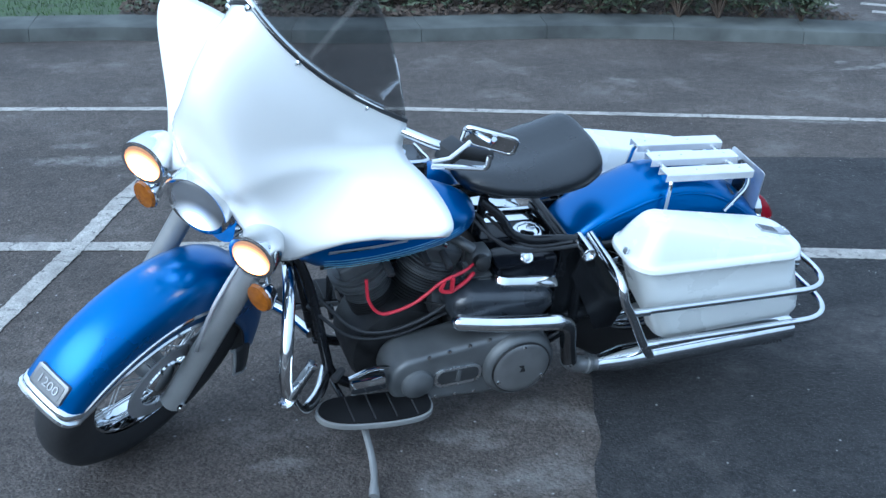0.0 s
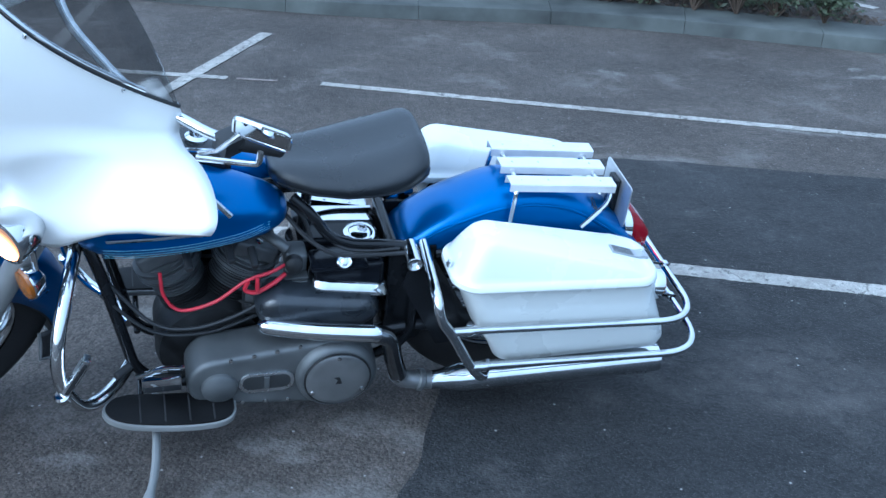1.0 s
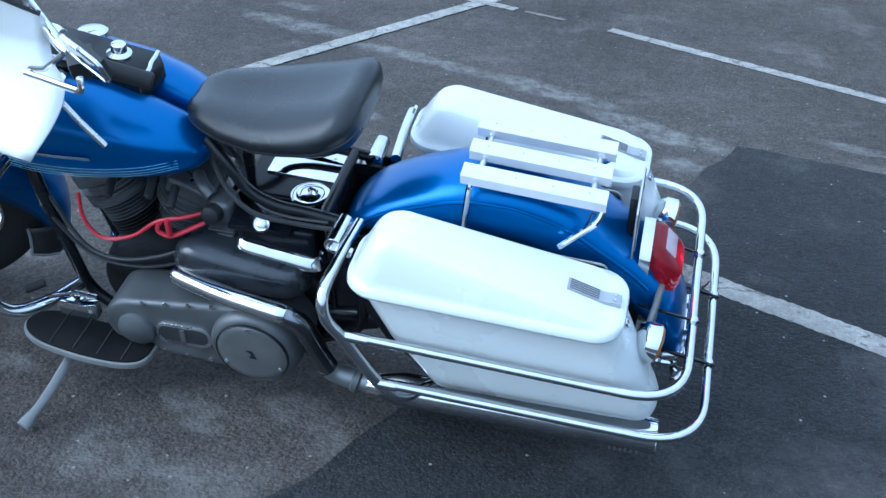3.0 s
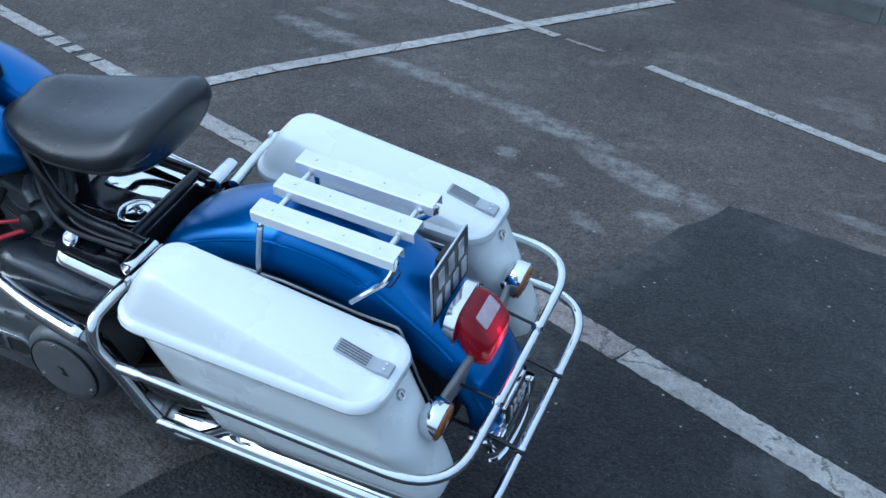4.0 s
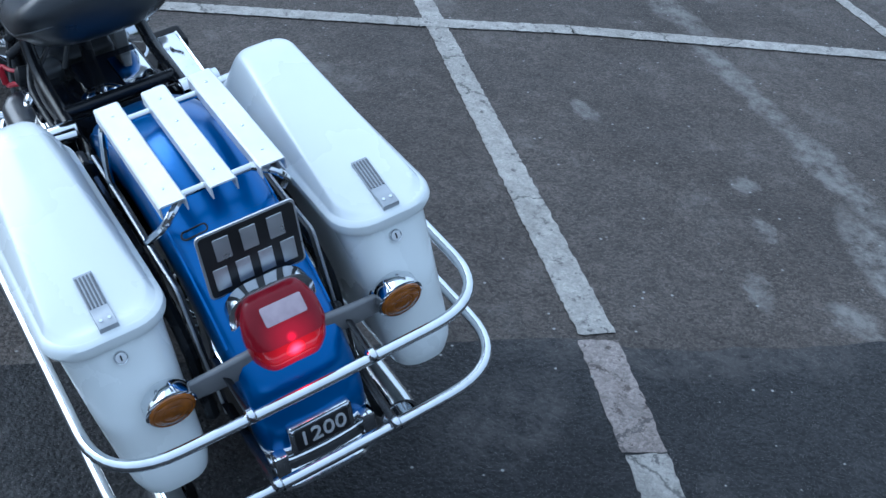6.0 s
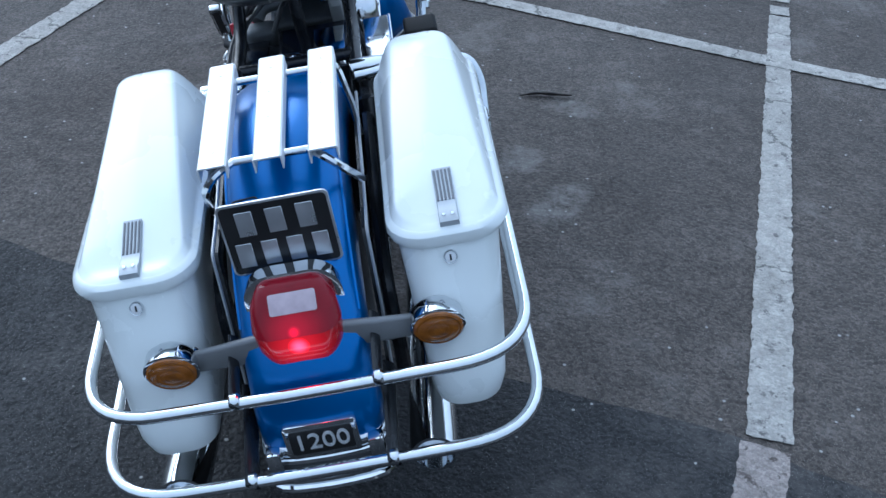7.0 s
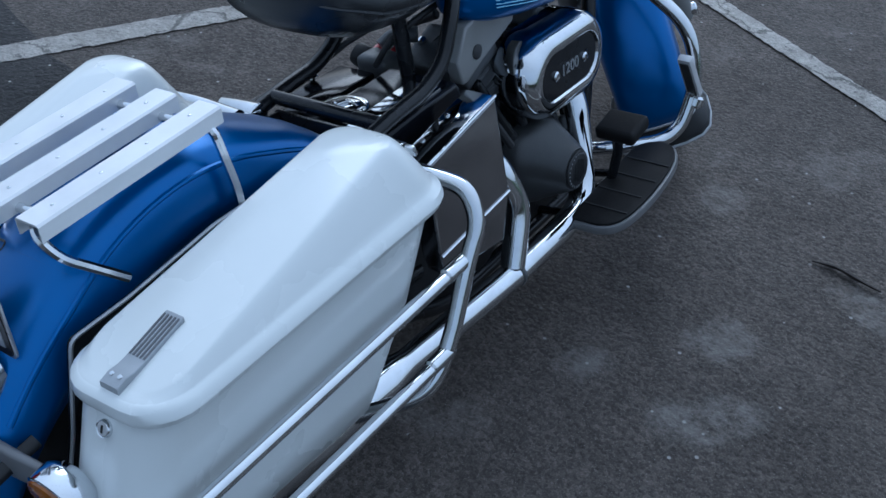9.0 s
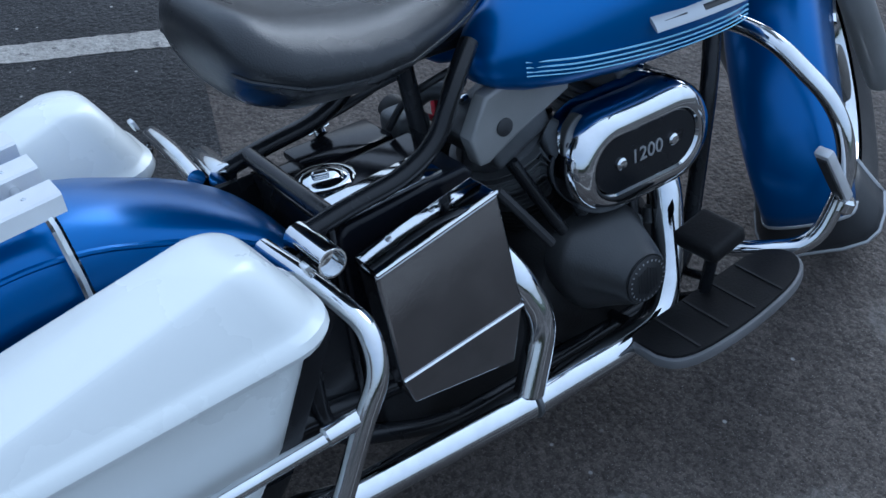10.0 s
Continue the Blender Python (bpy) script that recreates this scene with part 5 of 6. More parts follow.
for s, f0 in ((1, V(0.26, 0.232, 0.190)), (-1, V(0.60, -0.205, 0.197))):
    e = V(-0.415, 0.262, 0.218) if s > 0 else V(-0.400, -0.166, 0.200)
    d = (e - f0).normalized()
    L = (e - f0).length
    st = 0.0 if s > 0 else 0.30
    muf = part("muffler", lathe([(0, 0.026), (0.02 + st, 0.027), (0.08 + st, 0.040), (L - 0.02, 0.042), (L, 0.040), (L, 0.034), (L - 0.05, 0.032)], f0, d, 28), CHROME, bike, "long chrome muffler")
    for k in range(6):
        part("slot", box(f0 + d * (L - 0.10 + 0.012 * k) + V(0, 0.031 * s, -0.027), (0.005, 0.022, 0.006), 0, Matrix.Rotation(radians(40 * s), 4, "X")), PLASTIC, muf)
part("clamp", rod((0.30, 0.232, 0.199), (0.28, 0.233, 0.1935), 0.032), CAST, bike)
part("exhaust_pipe", tube(round_corners([(0.605, -0.205, 0.197), (0.80, -0.202, 0.198), (0.895, -0.190, 0.203), (0.945, -0.155, 0.30), (0.965, -0.13, 0.40), (0.97, -0.08, 0.47)], 0.06, 8), 0.027, 16), CHROME, bike, "chrome front exhaust pipe")
part("exhaust_pipe", tube(round_corners([(0.604, -0.204, 0.214), (0.648, -0.196, 0.325), (0.618, -0.172, 0.415), (0.60, -0.12, 0.46)], 0.035, 8), 0.024, 14), CHROME, bike, "chrome rear exhaust shield")
part("collar", rod((0.612, -0.205, 0.197), (0.602, -0.205, 0.197), 0.0285), CAST, bike)

# air cleaner, cam side
def racetrack(w, h, cx, cz, n=10):
    return [(cx + x, cz + z) for x, z in rounded_rect(w, h, h / 2 - 0.001, n)]


AC = (0.890, 0.501)
secs = []
for y, w, h in ((-0.075, 0.262, 0.150), (-0.080, 0.286, 0.172), (-0.118, 0.292, 0.178), (-0.150, 0.284, 0.170), (-0.166, 0.262, 0.148), (-0.171, 0.236, 0.122), (-0.170, 0.214, 0.100), (-0.163, 0.206, 0.092)):
    secs.append([V(x, y, z) for x, z in racetrack(w, h, *AC)])
ac = part("air_cleaner", loft(secs), CHROME, bike, "chrome oval air cleaner with a black centre")
part("centre_plate", prism(racetrack(0.204, 0.090, *AC), -0.166, -0.160, "Y", 0.0), BLACK, ac, "black centre plate with raised figures")
writing("1200", 0.033, Matrix.Translation((AC[0] + 0.0, -0.167, AC[1])) @ Matrix.Rotation(radians(90), 4, "X"), FORK, "figures", ac)
for x in (AC[0] - 0.053, AC[0] + 0.054):
    part("screw", lathe([(0, 0.010), (0.004, 0.010), (0.007, 0.007), (0.0075, 0)], (x, -0.165, AC[1]), (0, -1, 0), 14), CHROME, ac)
cam_secs = []
for y, r, lobe in ((-0.10, 0.090, 0.07), (-0.128, 0.088, 0.07), (-0.137, 0.083, 0.08), (-0.148, 0.074, 0.10), (-0.182, 0.053, 0.07), (-0.194, 0.047, 0.02), (-0.200, 0.043, 0.0)):
    lean = smoothstep(-0.14, -0.20, y)
    cx, cz = 0.822 + 0.028 * lean, 0.322 - 0.020 * lean
    cam_secs.append([V(cx + r * math.cos(a) * (1 + lobe * math.cos(3 * a - 1.5)), y, cz + r * math.sin(a) * (1 + lobe * math.cos(3 * a - 1.5))) for a in (2 * math.pi * k / 36 for k in range(36))])
cam_cover = part("timing_cover", loft(cam_secs), COVER, bike, "dark cone-shaped timing cover")
for k in range(24):
    a = 2 * math.pi * k / 24
    part("tick", box((0.850 + 0.0345 * math.cos(a), -0.2052, 0.302 + 0.0345 * math.sin(a)), (0.0035, 0.003, 0.0022), 0, Matrix.Rotation(-a, 4, "Y")), FORK, cam_cover)
part("points_cover", lathe([(0, 0.040), (0.006, 0.040), (0.008, 0.037), (0.0085, 0)], (0.850, -0.198, 0.302), (0, -1, 0), 28), PLASTIC, cam_cover, "round ribbed points cover")
for k in range(7):
    part("rib", box((0.850 - 0.018 + 0.006 * k, -0.2065, 0.302), (0.0025, 0.002, 0.05 - abs(k - 3) * 0.006), 0), PLASTIC, cam_cover)
part("engine_bracket", prism([(0.618, 0.600), (0.630, 0.553), (0.648, 0.553), (0.700, 0.578), (0.80, 0.616), (0.81, 0.665), (0.72, 0.672), (0.650, 0.655)], -0.100, -0.070, "Y", 0.006, 3), BRACKET, bike, "grey cast engine bracket")
part("bolt", lathe([(0, 0.014), (0.004, 0.014), (0.006, 0.010), (0.0065, 0)], (0.678, -0.098, 0.600), (0, -1, 0), 14), PLASTIC, bike)
part("brake_line", tube(curve_points([(0.64, -0.12, 0.52), (0.68, -0.13, 0.46), (0.72, -0.135, 0.40)], 5), 0.008, 8), PLASTIC, bike)

# tool box
secs = []
tool = [(0.383, 0.530), (0.586, 0.571), (0.611, 0.374), (0.588, 0.280), (0.412, 0.303), (0.398, 0.349)]
box_bm = prism(tool, -0.200, -0.155, "Y", 0.006, 3)
tb = part("tool_box", box_bm, TOOL, bike, "chrome tool box", sharp=70, flat=True)
part("box_top", prism([(0.388, 0.520), (0.389, 0.5335), (0.584, 0.5735), (0.587, 0.560)], -0.196, -0.140, "Y", 0.002), CHROME, tb, "polished chrome top")
part("edge_strip", tube([(0.386, -0.1985, 0.5315), (0.586, -0.1985, 0.5722)], 0.0032, 6), CHROME, tb)
for f in (0.25, 0.62):
    part("screw", lathe([(0, 0.005), (0.002, 0.0045), (0.003, 0.0)], (0.389 + 0.195 * f, -0.150, 0.5337 + 0.04 * f), (-0.2, 0, 1), 10), ALLOY, tb)
part("fold", tube([(0.399, -0.2008, 0.350), (0.610, -0.2008, 0.3745)], 0.003, 6), CHROME, tb)

# footboards, pedals, stand, crash bar
PAD = material("worn_pad_rubber", (0.0055, 0.0055, 0.006), 0.55, 0.0, 0.4, 8, 0.3, 260, 0.1, Specular_IOR_Level=0.18)


def footboard(s):
    pts = [(0.798, 0.205), (1.08, 0.201), (1.115, 0.214), (1.135, 0.240), (1.138, 0.264), (1.122, 0.290), (1.085, 0.310), (1.03, 0.321), (0.95, 0.327), (0.88, 0.324), (0.838, 0.315), (0.812, 0.298), (0.800, 0.272)]
    pts = [pts[0]] + [(q.x, q.y) for q in curve_points([(x, y, 0) for x, y in pts[1:]], 4)]
    pts = [(x, y * s) for x, y in pts]
    bm = prism(pts, 0.196, 0.214, "Z", 0.004)
    M = Matrix.Translation((0.8, 0, 0.2 if s < 0 else 0.183)) @ Matrix.Rotation(radians(-5), 4, "Y") @ Matrix.Translation((-0.8, 0, -0.2))
    bmesh.ops.transform(bm, matrix=M, verts=bm.verts)
    fb = part("footboard", bm, ARM if s < 0 else BRACKET, bike, "alloy edged footboard")
    cx, cy = 0.965, 0.262 * s
    bm = prism([(cx + (x - cx) * 0.962, cy + (y - cy) * 0.91) for x, y in pts], 0.212, 0.220, "Z", 0.003)
    bmesh.ops.transform(bm, matrix=M, verts=bm.verts)
    pad = part("rubber_pad", bm, PAD, fb, "black ribbed rubber pad")
    for k in range(4):
        bm = box((0.86 + 0.062 * k, 0.262 * s, 0.2205), (0.004, 0.098, 0.003), 0)
        bmesh.ops.transform(bm, matrix=M, verts=bm.verts)
        part("rib", bm, RUBBER, pad)
    for x in (0.86, 1.04):
        part("support", rod((x, 0.09 * s, 0.175), (x, 0.27 * s, 0.195 + (x - 0.8) * 0.087), 0.009), BLACK, bike)


for s in (1, -1):
    footboard(s)
    part("crash_bar", tube(round_corners([(1.165, 0.03 * s, 0.600), (1.182, 0.14 * s, 0.590), (1.220, 0.262 * s, 0.482), (1.230, 0.283 * s, 0.36), (1.180, 0.262 * s, 0.238), (1.105, 0.185 * s, 0.230), (1.06, 0.08 * s, 0.222)], 0.09, 8), 0.0172 if s > 0 else 0.0155, 14), CHROME, bike, "chrome engine guard bar")
    # right peg in the paler slat alloy, its colour brightened against a dark reflection
    peg = part("highway_peg", box((1.185, 0.285 * s, 0.385), (0.018, 0.03, 0.125), 0.005, Matrix.Rotation(radians(-30), 4, "Y")), ALLOY if s > 0 else SLAT, bike, "folded alloy highway peg")
    part("peg_pad", box((1.1762, 0.285 * s, 0.3801), (0.004, 0.019, 0.105), 0.001, Matrix.Rotation(radians(-30), 4, "Y")), PLASTIC, peg)
    if s > 0:
        part("peg_pad", box((1.185, 0.3005 * s, 0.385), (0.010, 0.003, 0.108), 0.001, Matrix.Rotation(radians(-30), 4, "Y")), PLASTIC, peg)
    part("peg_clamp", rod((1.226, 0.282 * s, 0.325), (1.216, 0.277 * s, 0.300), 0.022), CHROME, peg)
    part("shin_rod", rod((1.218, 0.275 * s, 0.32), (1.20, 0.285 * s, 0.345), 0.009), CHROME, peg)
part("gear_lever", tube(round_corners([(0.93, 0.235, 0.330), (0.98, 0.245, 0.345), (1.045, 0.25, 0.325)], 0.02), 0.012, 10, flat=0.6), CHROME, bike, "chrome heel and toe gear lever")
part("lever_boss", box((0.985, 0.235, 0.285), (0.10, 0.03, 0.045), 0.008), CHROME, bike)
part("toe_peg", rod((1.06, 0.235, 0.352), (1.095, 0.27, 0.352), 0.011), RUBBER, bike)
part("brake_pedal", box((0.925, -0.262, 0.376), (0.074, 0.086, 0.030), 0.011, Matrix.Rotation(radians(-12), 4, "Y"), seg=3), PAD, bike, "black rubber brake pedal")
part("pedal_arm", tube([(0.935, -0.245, 0.37), (0.960, -0.235, 0.30), (0.965, -0.215, 0.22), (0.965, -0.17, 0.19)], 0.011, 8), BLACK, bike)
part("side_stand", tube(curve_points([(1.002, 0.175, 0.185), (1.006, 0.28, 0.172), (1.016, 0.40, 0.148), (1.040, 0.492, 0.122)], 5), [0.012] * 12 + [0.011, 0.012, 0.016, 0.018], 10, flat=0.7), BRACKET, bike, "worn alloy side stand")

# headlamp, spot lamps, front signals
lamp_at = V(1.422, 0, 0.866)
AIM = V(1, 0.26, 0.02)
hl = part("headlamp", steered(lathe([(-0.13, 0.03), (-0.11, 0.064), (-0.05, 0.085), (0.0, 0.090), (0.012, 0.088), (0.016, 0.081)], lamp_at, AIM, 36)), CHROME, bike, "chrome headlamp")
beam = glow("lit_headlamp_glass", (0.95, 0.97, 1.0), 1.0, (0.26, 0.27, 0.29))
beam.node_tree.nodes["Principled BSDF"].inputs["Metallic"].default_value = 0.6
shine(beam, STEER @ (lamp_at + AIM.normalized() * 0.022 + V(0, 0.010, -0.048)), 1.6, 0.078, 0.0, 3.0, 0.045)
part("glass", steered(lathe([(0.010, 0.081), (0.020, 0.069), (0.028, 0.042), (0.030, 0.0)], lamp_at, AIM, 36)), beam, hl, "fluted headlamp glass, lit low down")
bm = lathe([(-0.03, 0.092), (0.010, 0.0945), (0.034, 0.092), (0.034, 0.0895), (0.010, 0.0915), (-0.03, 0.0895)], lamp_at, AIM, 40, caps=False)
bmesh.ops.bisect_plane(bm, geom=bm.verts[:] + bm.edges[:] + bm.faces[:], plane_co=lamp_at + V(0, 0, 0.02), plane_no=(0, 0, -1), clear_outer=True)
part("visor", steered(bm), CHROME, hl, "chrome headlamp visor")
part("nacelle", steered(loft([[V(x, y * w, 0.855 + z * h) for y, z in rounded_rect(1, 1, 0.3)] for x, w, h in ((1.40, 0.20, 0.19), (1.34, 0.25, 0.22), (1.26, 0.26, 0.24), (1.20, 0.22, 0.22))])), CHROME, bike, "chrome headlamp nacelle")
for s in (1, -1):
    c = V(1.424, (0.188 if s > 0 else 0.197) * s, 0.850 if s > 0 else 0.842)
    sp = part("spot_lamp", steered(lathe([(-0.10, 0.012), (-0.09, 0.035), (-0.05, 0.056), (0.0, 0.063), (0.010, 0.062), (0.012, 0.056)], c, AIM, 30)), CHROME, bike, "chrome spot lamp, lit")
    lit = glow("lit_lamp_glass", (1.0, 0.33, 0.09), 1.0, (0.30, 0.16, 0.09))
    shine(lit, STEER @ (c + AIM.normalized() * 0.016 + V(0, 0.004, -0.017)), 1.5, 0.070, 0.20, 22.0, 0.062)
    part("glass", steered(lathe([(0.008, 0.056), (0.013, 0.050), (0.017, 0.030), (0.019, 0.0)], c, AIM, 30)), lit, sp, "lit warm lamp glass")
    part("lamp_bar", steered(tube(curve_points([(1.37, 0.06 * s, 0.780), (1.365, 0.13 * s, 0.764), (1.36, 0.18 * s, 0.764), (1.38, 0.197 * s, 0.785)], 5), 0.013, 10, flat=0.6)), CHROME, bike, "chrome lamp bar")
    c = V(1.392, 0.214 * s, 0.684)
    fs = part("front_signal", steered(lathe([(-0.04, 0.010), (-0.03, 0.028), (0.0, 0.042), (0.004, 0.041)], c, (1, 0, 0), 26)), CHROME, bike, "chrome front signal with an amber lens")
    part("lens", steered(lathe([(0.003, 0.040), (0.012, 0.036), (0.017, 0.0)], c, (1, 0, 0), 26)), AMBER, fs, "amber lens")
    part("signal_stalk", steered(rod((1.368, 0.214 * s, 0.682), (1.364, 0.19 * s, 0.765), 0.008)), CHROME, bike)
part("brake_caliper", steered(box(AXLE + V(-0.10, 0.088, 0.07), (0.075, 0.045, 0.10), 0.012, seg=3), WSTEER), CAST, bike, "cast brake caliper")
part("caliper_bolt", steered(rod(AXLE + V(-0.10, 0.108, 0.09), AXLE + V(-0.10, 0.125, 0.09), 0.010), WSTEER), CHROME, bike)
part("brake_hose", steered(tube(curve_points([AXLE + V(-0.08, 0.10, 0.10), AXLE + V(-0.03, 0.135, 0.20), AXLE + V(-0.08, 0.125, 0.33), AXLE + V(-0.20, 0.10, 0.43)], 6), 0.006, 8), WSTEER), FORK, bike)


# fairing
def fairing_point(a, v):
    """a: -1 to 1 across, v: 0 at the lower edge to 1 at the screen."""
    m = abs(a)
    top = 1.44 - 0.315 * m ** 1.38
    low = float(np.interp(m, (0, 0.1, 0.2, 0.28, 0.36, 0.42, 0.48, 0.54, 0.62, 0.72, 0.82, 0.92, 1), (0.93, 0.925, 0.900, 0.858, 0.810, 0.784, 0.778, 0.792, 0.832, 0.875, 0.901, 0.907, 0.903)))
    low += 0.013 * smoothstep(0.18, 0.0, 1 - m) ** 2
    wide = 0.448 - 0.188 * smoothstep(0.15, 0.70, v) - 0.01 * smoothstep(0.66, 1.0, v) - 0.02 * smoothstep(0.10, 0.0, v)
    z = low + (top - low) * v
    front = 1.40 + 0.06 * math.sin(math.pi * min(1, v / 0.95)) * (1 - 0.40 * m ** 3) - 0.04 * v + 0.022 * (1 - m * m) ** 2 * (1 - v) + 0.050 * smoothstep(0.30, 0.75, v) * (1 - smoothstep(0.85, 1.0, v)) * (1 - m * m) ** 2
    x = front - (0.34 + 0.04 * math.sin(math.pi * v) - 0.01 * v) * m ** 2.0
    # the lower wings are pressed in below a curved crease
    crease = float(np.interp(m, (0, 0.125, 0.3, 0.45, 0.625, 0.75, 0.875, 1), (0.88, 0.93, 1.015, 1.055, 1.075, 1.065, 1.04, 1.03)))
    q = min(1, max(0, (crease - z) / max(0.02, crease - low)))
    x -= 0.050 * math.sin(math.pi * q ** 0.7) ** 1.4 * smoothstep(0.08, 0.50, m) * (1 - 0.5 * smoothstep(0.6, 1.0, m))
    # the wing tips reach out and forward
    tip = smoothstep(0.55, 1.0, m) * (1 - smoothstep(0.15, 0.5, v))
    return V(x + 0.069 * tip, a * (wide + 0.058 * tip), z + 0.070 * tip)


rows = []
NA, NV = 56, 34
for j in range(NV + 1):
    rows.append([STEER @ fairing_point(-1 + 2 * i / NA, j / NV) for i in range(NA + 1)])
fairing = surface(rows, 0.006, FAIRING, "fairing", bike, "white batwing fairing")
part("rubber_edge", tube([p + V(0, 0, 0.002) for p in rows[-1]], 0.006, 8), PLASTIC, fairing, "black screen gasket")
part("screen_trim", tube([p + V(0.004, 0, 0.012) for p in rows[-1][3:-3]], 0.0065, 8), CHROME, fairing, "chrome screen trim")
for k in (0.08, 0.27, 0.5, 0.73, 0.92):
    p = rows[-1][int(k * NA)]
    part("screw", lathe([(0, 0.008), (0.004, 0.008), (0.006, 0.004)], p + V(0.006, 0, -0.004), (0.9, 0.35, 0.3), 10), CHROME, fairing)

TINT = bpy.data.materials.new("tinted_screen")
TINT.use_nodes = True
tn = TINT.node_tree
tr = tn.nodes.new("ShaderNodeBsdfTransparent")
tr.inputs[0].default_value = (0.72, 0.73, 0.74, 1)
gl = tn.nodes.new("ShaderNodeBsdfGlossy")
gl.inputs["Roughness"].default_value = 0.06
gl.inputs["Color"].default_value = (0.9, 0.9, 0.9, 1)
facing = tn.nodes.new("ShaderNodeLayerWeight")
facing.inputs[0].default_value = 0.5
steep = tn.nodes.new("ShaderNodeMath")
steep.operation = "POWER"
steep.inputs[1].default_value = 2.2
tn.links.new(facing.outputs["Facing"], steep.inputs[0])
fr = tn.nodes.new("ShaderNodeMath")
fr.operation = "MULTIPLY_ADD"
fr.inputs[1].default_value, fr.inputs[2].default_value = 1.5, 0.08
tn.links.new(steep.outputs[0], fr.inputs[0])
mx = tn.nodes.new("ShaderNodeMixShader")
tn.links.new(fr.outputs[0], mx.inputs[0])
tn.links.new(tr.outputs[0], mx.inputs[1])
tn.links.new(gl.outputs[0], mx.inputs[2])
tn.links.new(mx.outputs[0], tn.nodes["Material Output"].inputs[0])
srows = []
for j in range(13):
    f = j / 12
    r = []
    for i in range(NA + 1):
        a = -1 + 2 * i / NA
        p = fairing_point(a * (1 - 0.0 * f), 1)
        h = 0.25 * (1 - abs(a) ** 3.0) * f
        r.append(STEER @ (p + V(-0.45 * h, a * 0.05 * f * (1 - abs(a)), h)))
    srows.append(r)
screen = surface(srows, 0.004, TINT, "windscreen", bike, "smoke tinted windscreen")
screen.visible_shadow = False

# handlebar, grips, levers, mirror
part("handlebar", steered(tube(round_corners([(0.93, 0.385, 1.07), (1.00, 0.345, 1.10), (1.07, 0.12, 1.08), (1.07, -0.12, 1.08), (1.00, -0.345, 1.10), (0.93, -0.385, 1.07)], 0.06), 0.0125, 10)), CHROME, bike, "chrome handlebar")
for s in (1, -1):
    part("grip", steered(rod((0.985, 0.36 * s, 1.093), (0.855, 0.415 * s, 1.040), 0.018)), RUBBER, bike, "black rubber grip")
    part("switch_box", steered(box((0.975, 0.362 * s, 1.085), (0.055, 0.05, 0.05), 0.008)), PLASTIC, bike, "black switch box")
part("clutch_lever", tube(round_corners([(0.885, 0.300, 1.005), (0.80, 0.318, 1.000), (0.753, 0.328, 0.998), (0.750, 0.328, 1.030)], 0.012), 0.007, 8), CHROME, bike, "chrome clutch lever")
A, B, C, D = V(0.800, 0.285, 1.094), V(0.690, 0.347, 1.078), V(0.690, 0.325, 1.026), V(0.800, 0.263, 1.042)
back = (B - A).cross(D - A).normalized() * 0.016
mir = part("mirror", loft([[p + back * 0 for p in (A, B, C, D)], [p.lerp((A + C) / 2, 0.12) + back for p in (A, B, C, D)]]), PLASTIC, bike, "black rectangular mirror with a chrome rim")
part("mirror_rim", tube(round_corners([A.lerp(B, 0.5), B, C, D, A, A.lerp(B, 0.5)], 0.015, 4), 0.0055, 8), CHROME, mir)
part("mirror_glass", loft([[p.lerp((A + C) / 2, 0.06) - back * 0.12 for p in (A, B, C, D)], [p.lerp((A + C) / 2, 0.08) - back * 0.2 for p in (A, B, C, D)]]), CHROME, mir)
part("mirror_stalk", tube([(0.79, 0.30, 1.06), (0.84, 0.30, 1.02), (0.88, 0.29, 1.01)], 0.006, 8), CHROME, bike)
part("cable_lever", tube(curve_points([(0.905, 0.215, 0.905), (0.85, 0.225, 0.845), (0.805, 0.225, 0.790)], 4), 0.007, 8), ALLOY, bike, "thin alloy hand lever")


# ---- kerb and verge ----
KERB_FOOT = [(-14, 9.2), (-6, 8.75), (-0.43, 7.92), (0.45, 7.70), (1.2, 7.45), (1.95, 7.22), (3.05, 7.05), (3.9, 6.80), (4.9, 6.36), (5.4, 6.14), (6.1, 5.98), (7.0, 6.4)]
kerb_line = curve_points([(x, y, 0) for x, y in KERB_FOOT], 40)
lengths = [0.0]
for p, q in zip(kerb_line, kerb_line[1:]):
    lengths.append(lengths[-1] + (q - p).length)


def along(s):
    for i in range(len(lengths) - 1):
        if lengths[i + 1] >= s:
            f = (s - lengths[i]) / (lengths[i + 1] - lengths[i])
            p = kerb_line[i].lerp(kerb_line[i + 1], f)
            t = (kerb_line[i + 1] - kerb_line[i]).normalized()
            return p, Vector((-t.y, t.x, 0))
    t = (kerb_line[-1] - kerb_line[-2]).normalized()
    return kerb_line[-1], Vector((-t.y, t.x, 0))


kerb = tagged(new("kerb"), "grey concrete kerb stones along the verge", "kerb", kind="structure")
s = 0.0
while s < lengths[-1] - 0.5:
    secs = []
    for k in range(4):
        p, nrm = along(s + 0.0015 + (0.912 * k / 3))
        h = 0.095
        secs.append([p + nrm * d + Vector((0, 0, z)) for d, z in ((0, -0.02), (0.012, h - 0.02), (0.018, h - 0.006), (0.032, h), (0.39, h + 0.006), (0.39, -0.02))])
    part("kerb_stone", loft(secs), KERB, kerb)
    s += 0.915

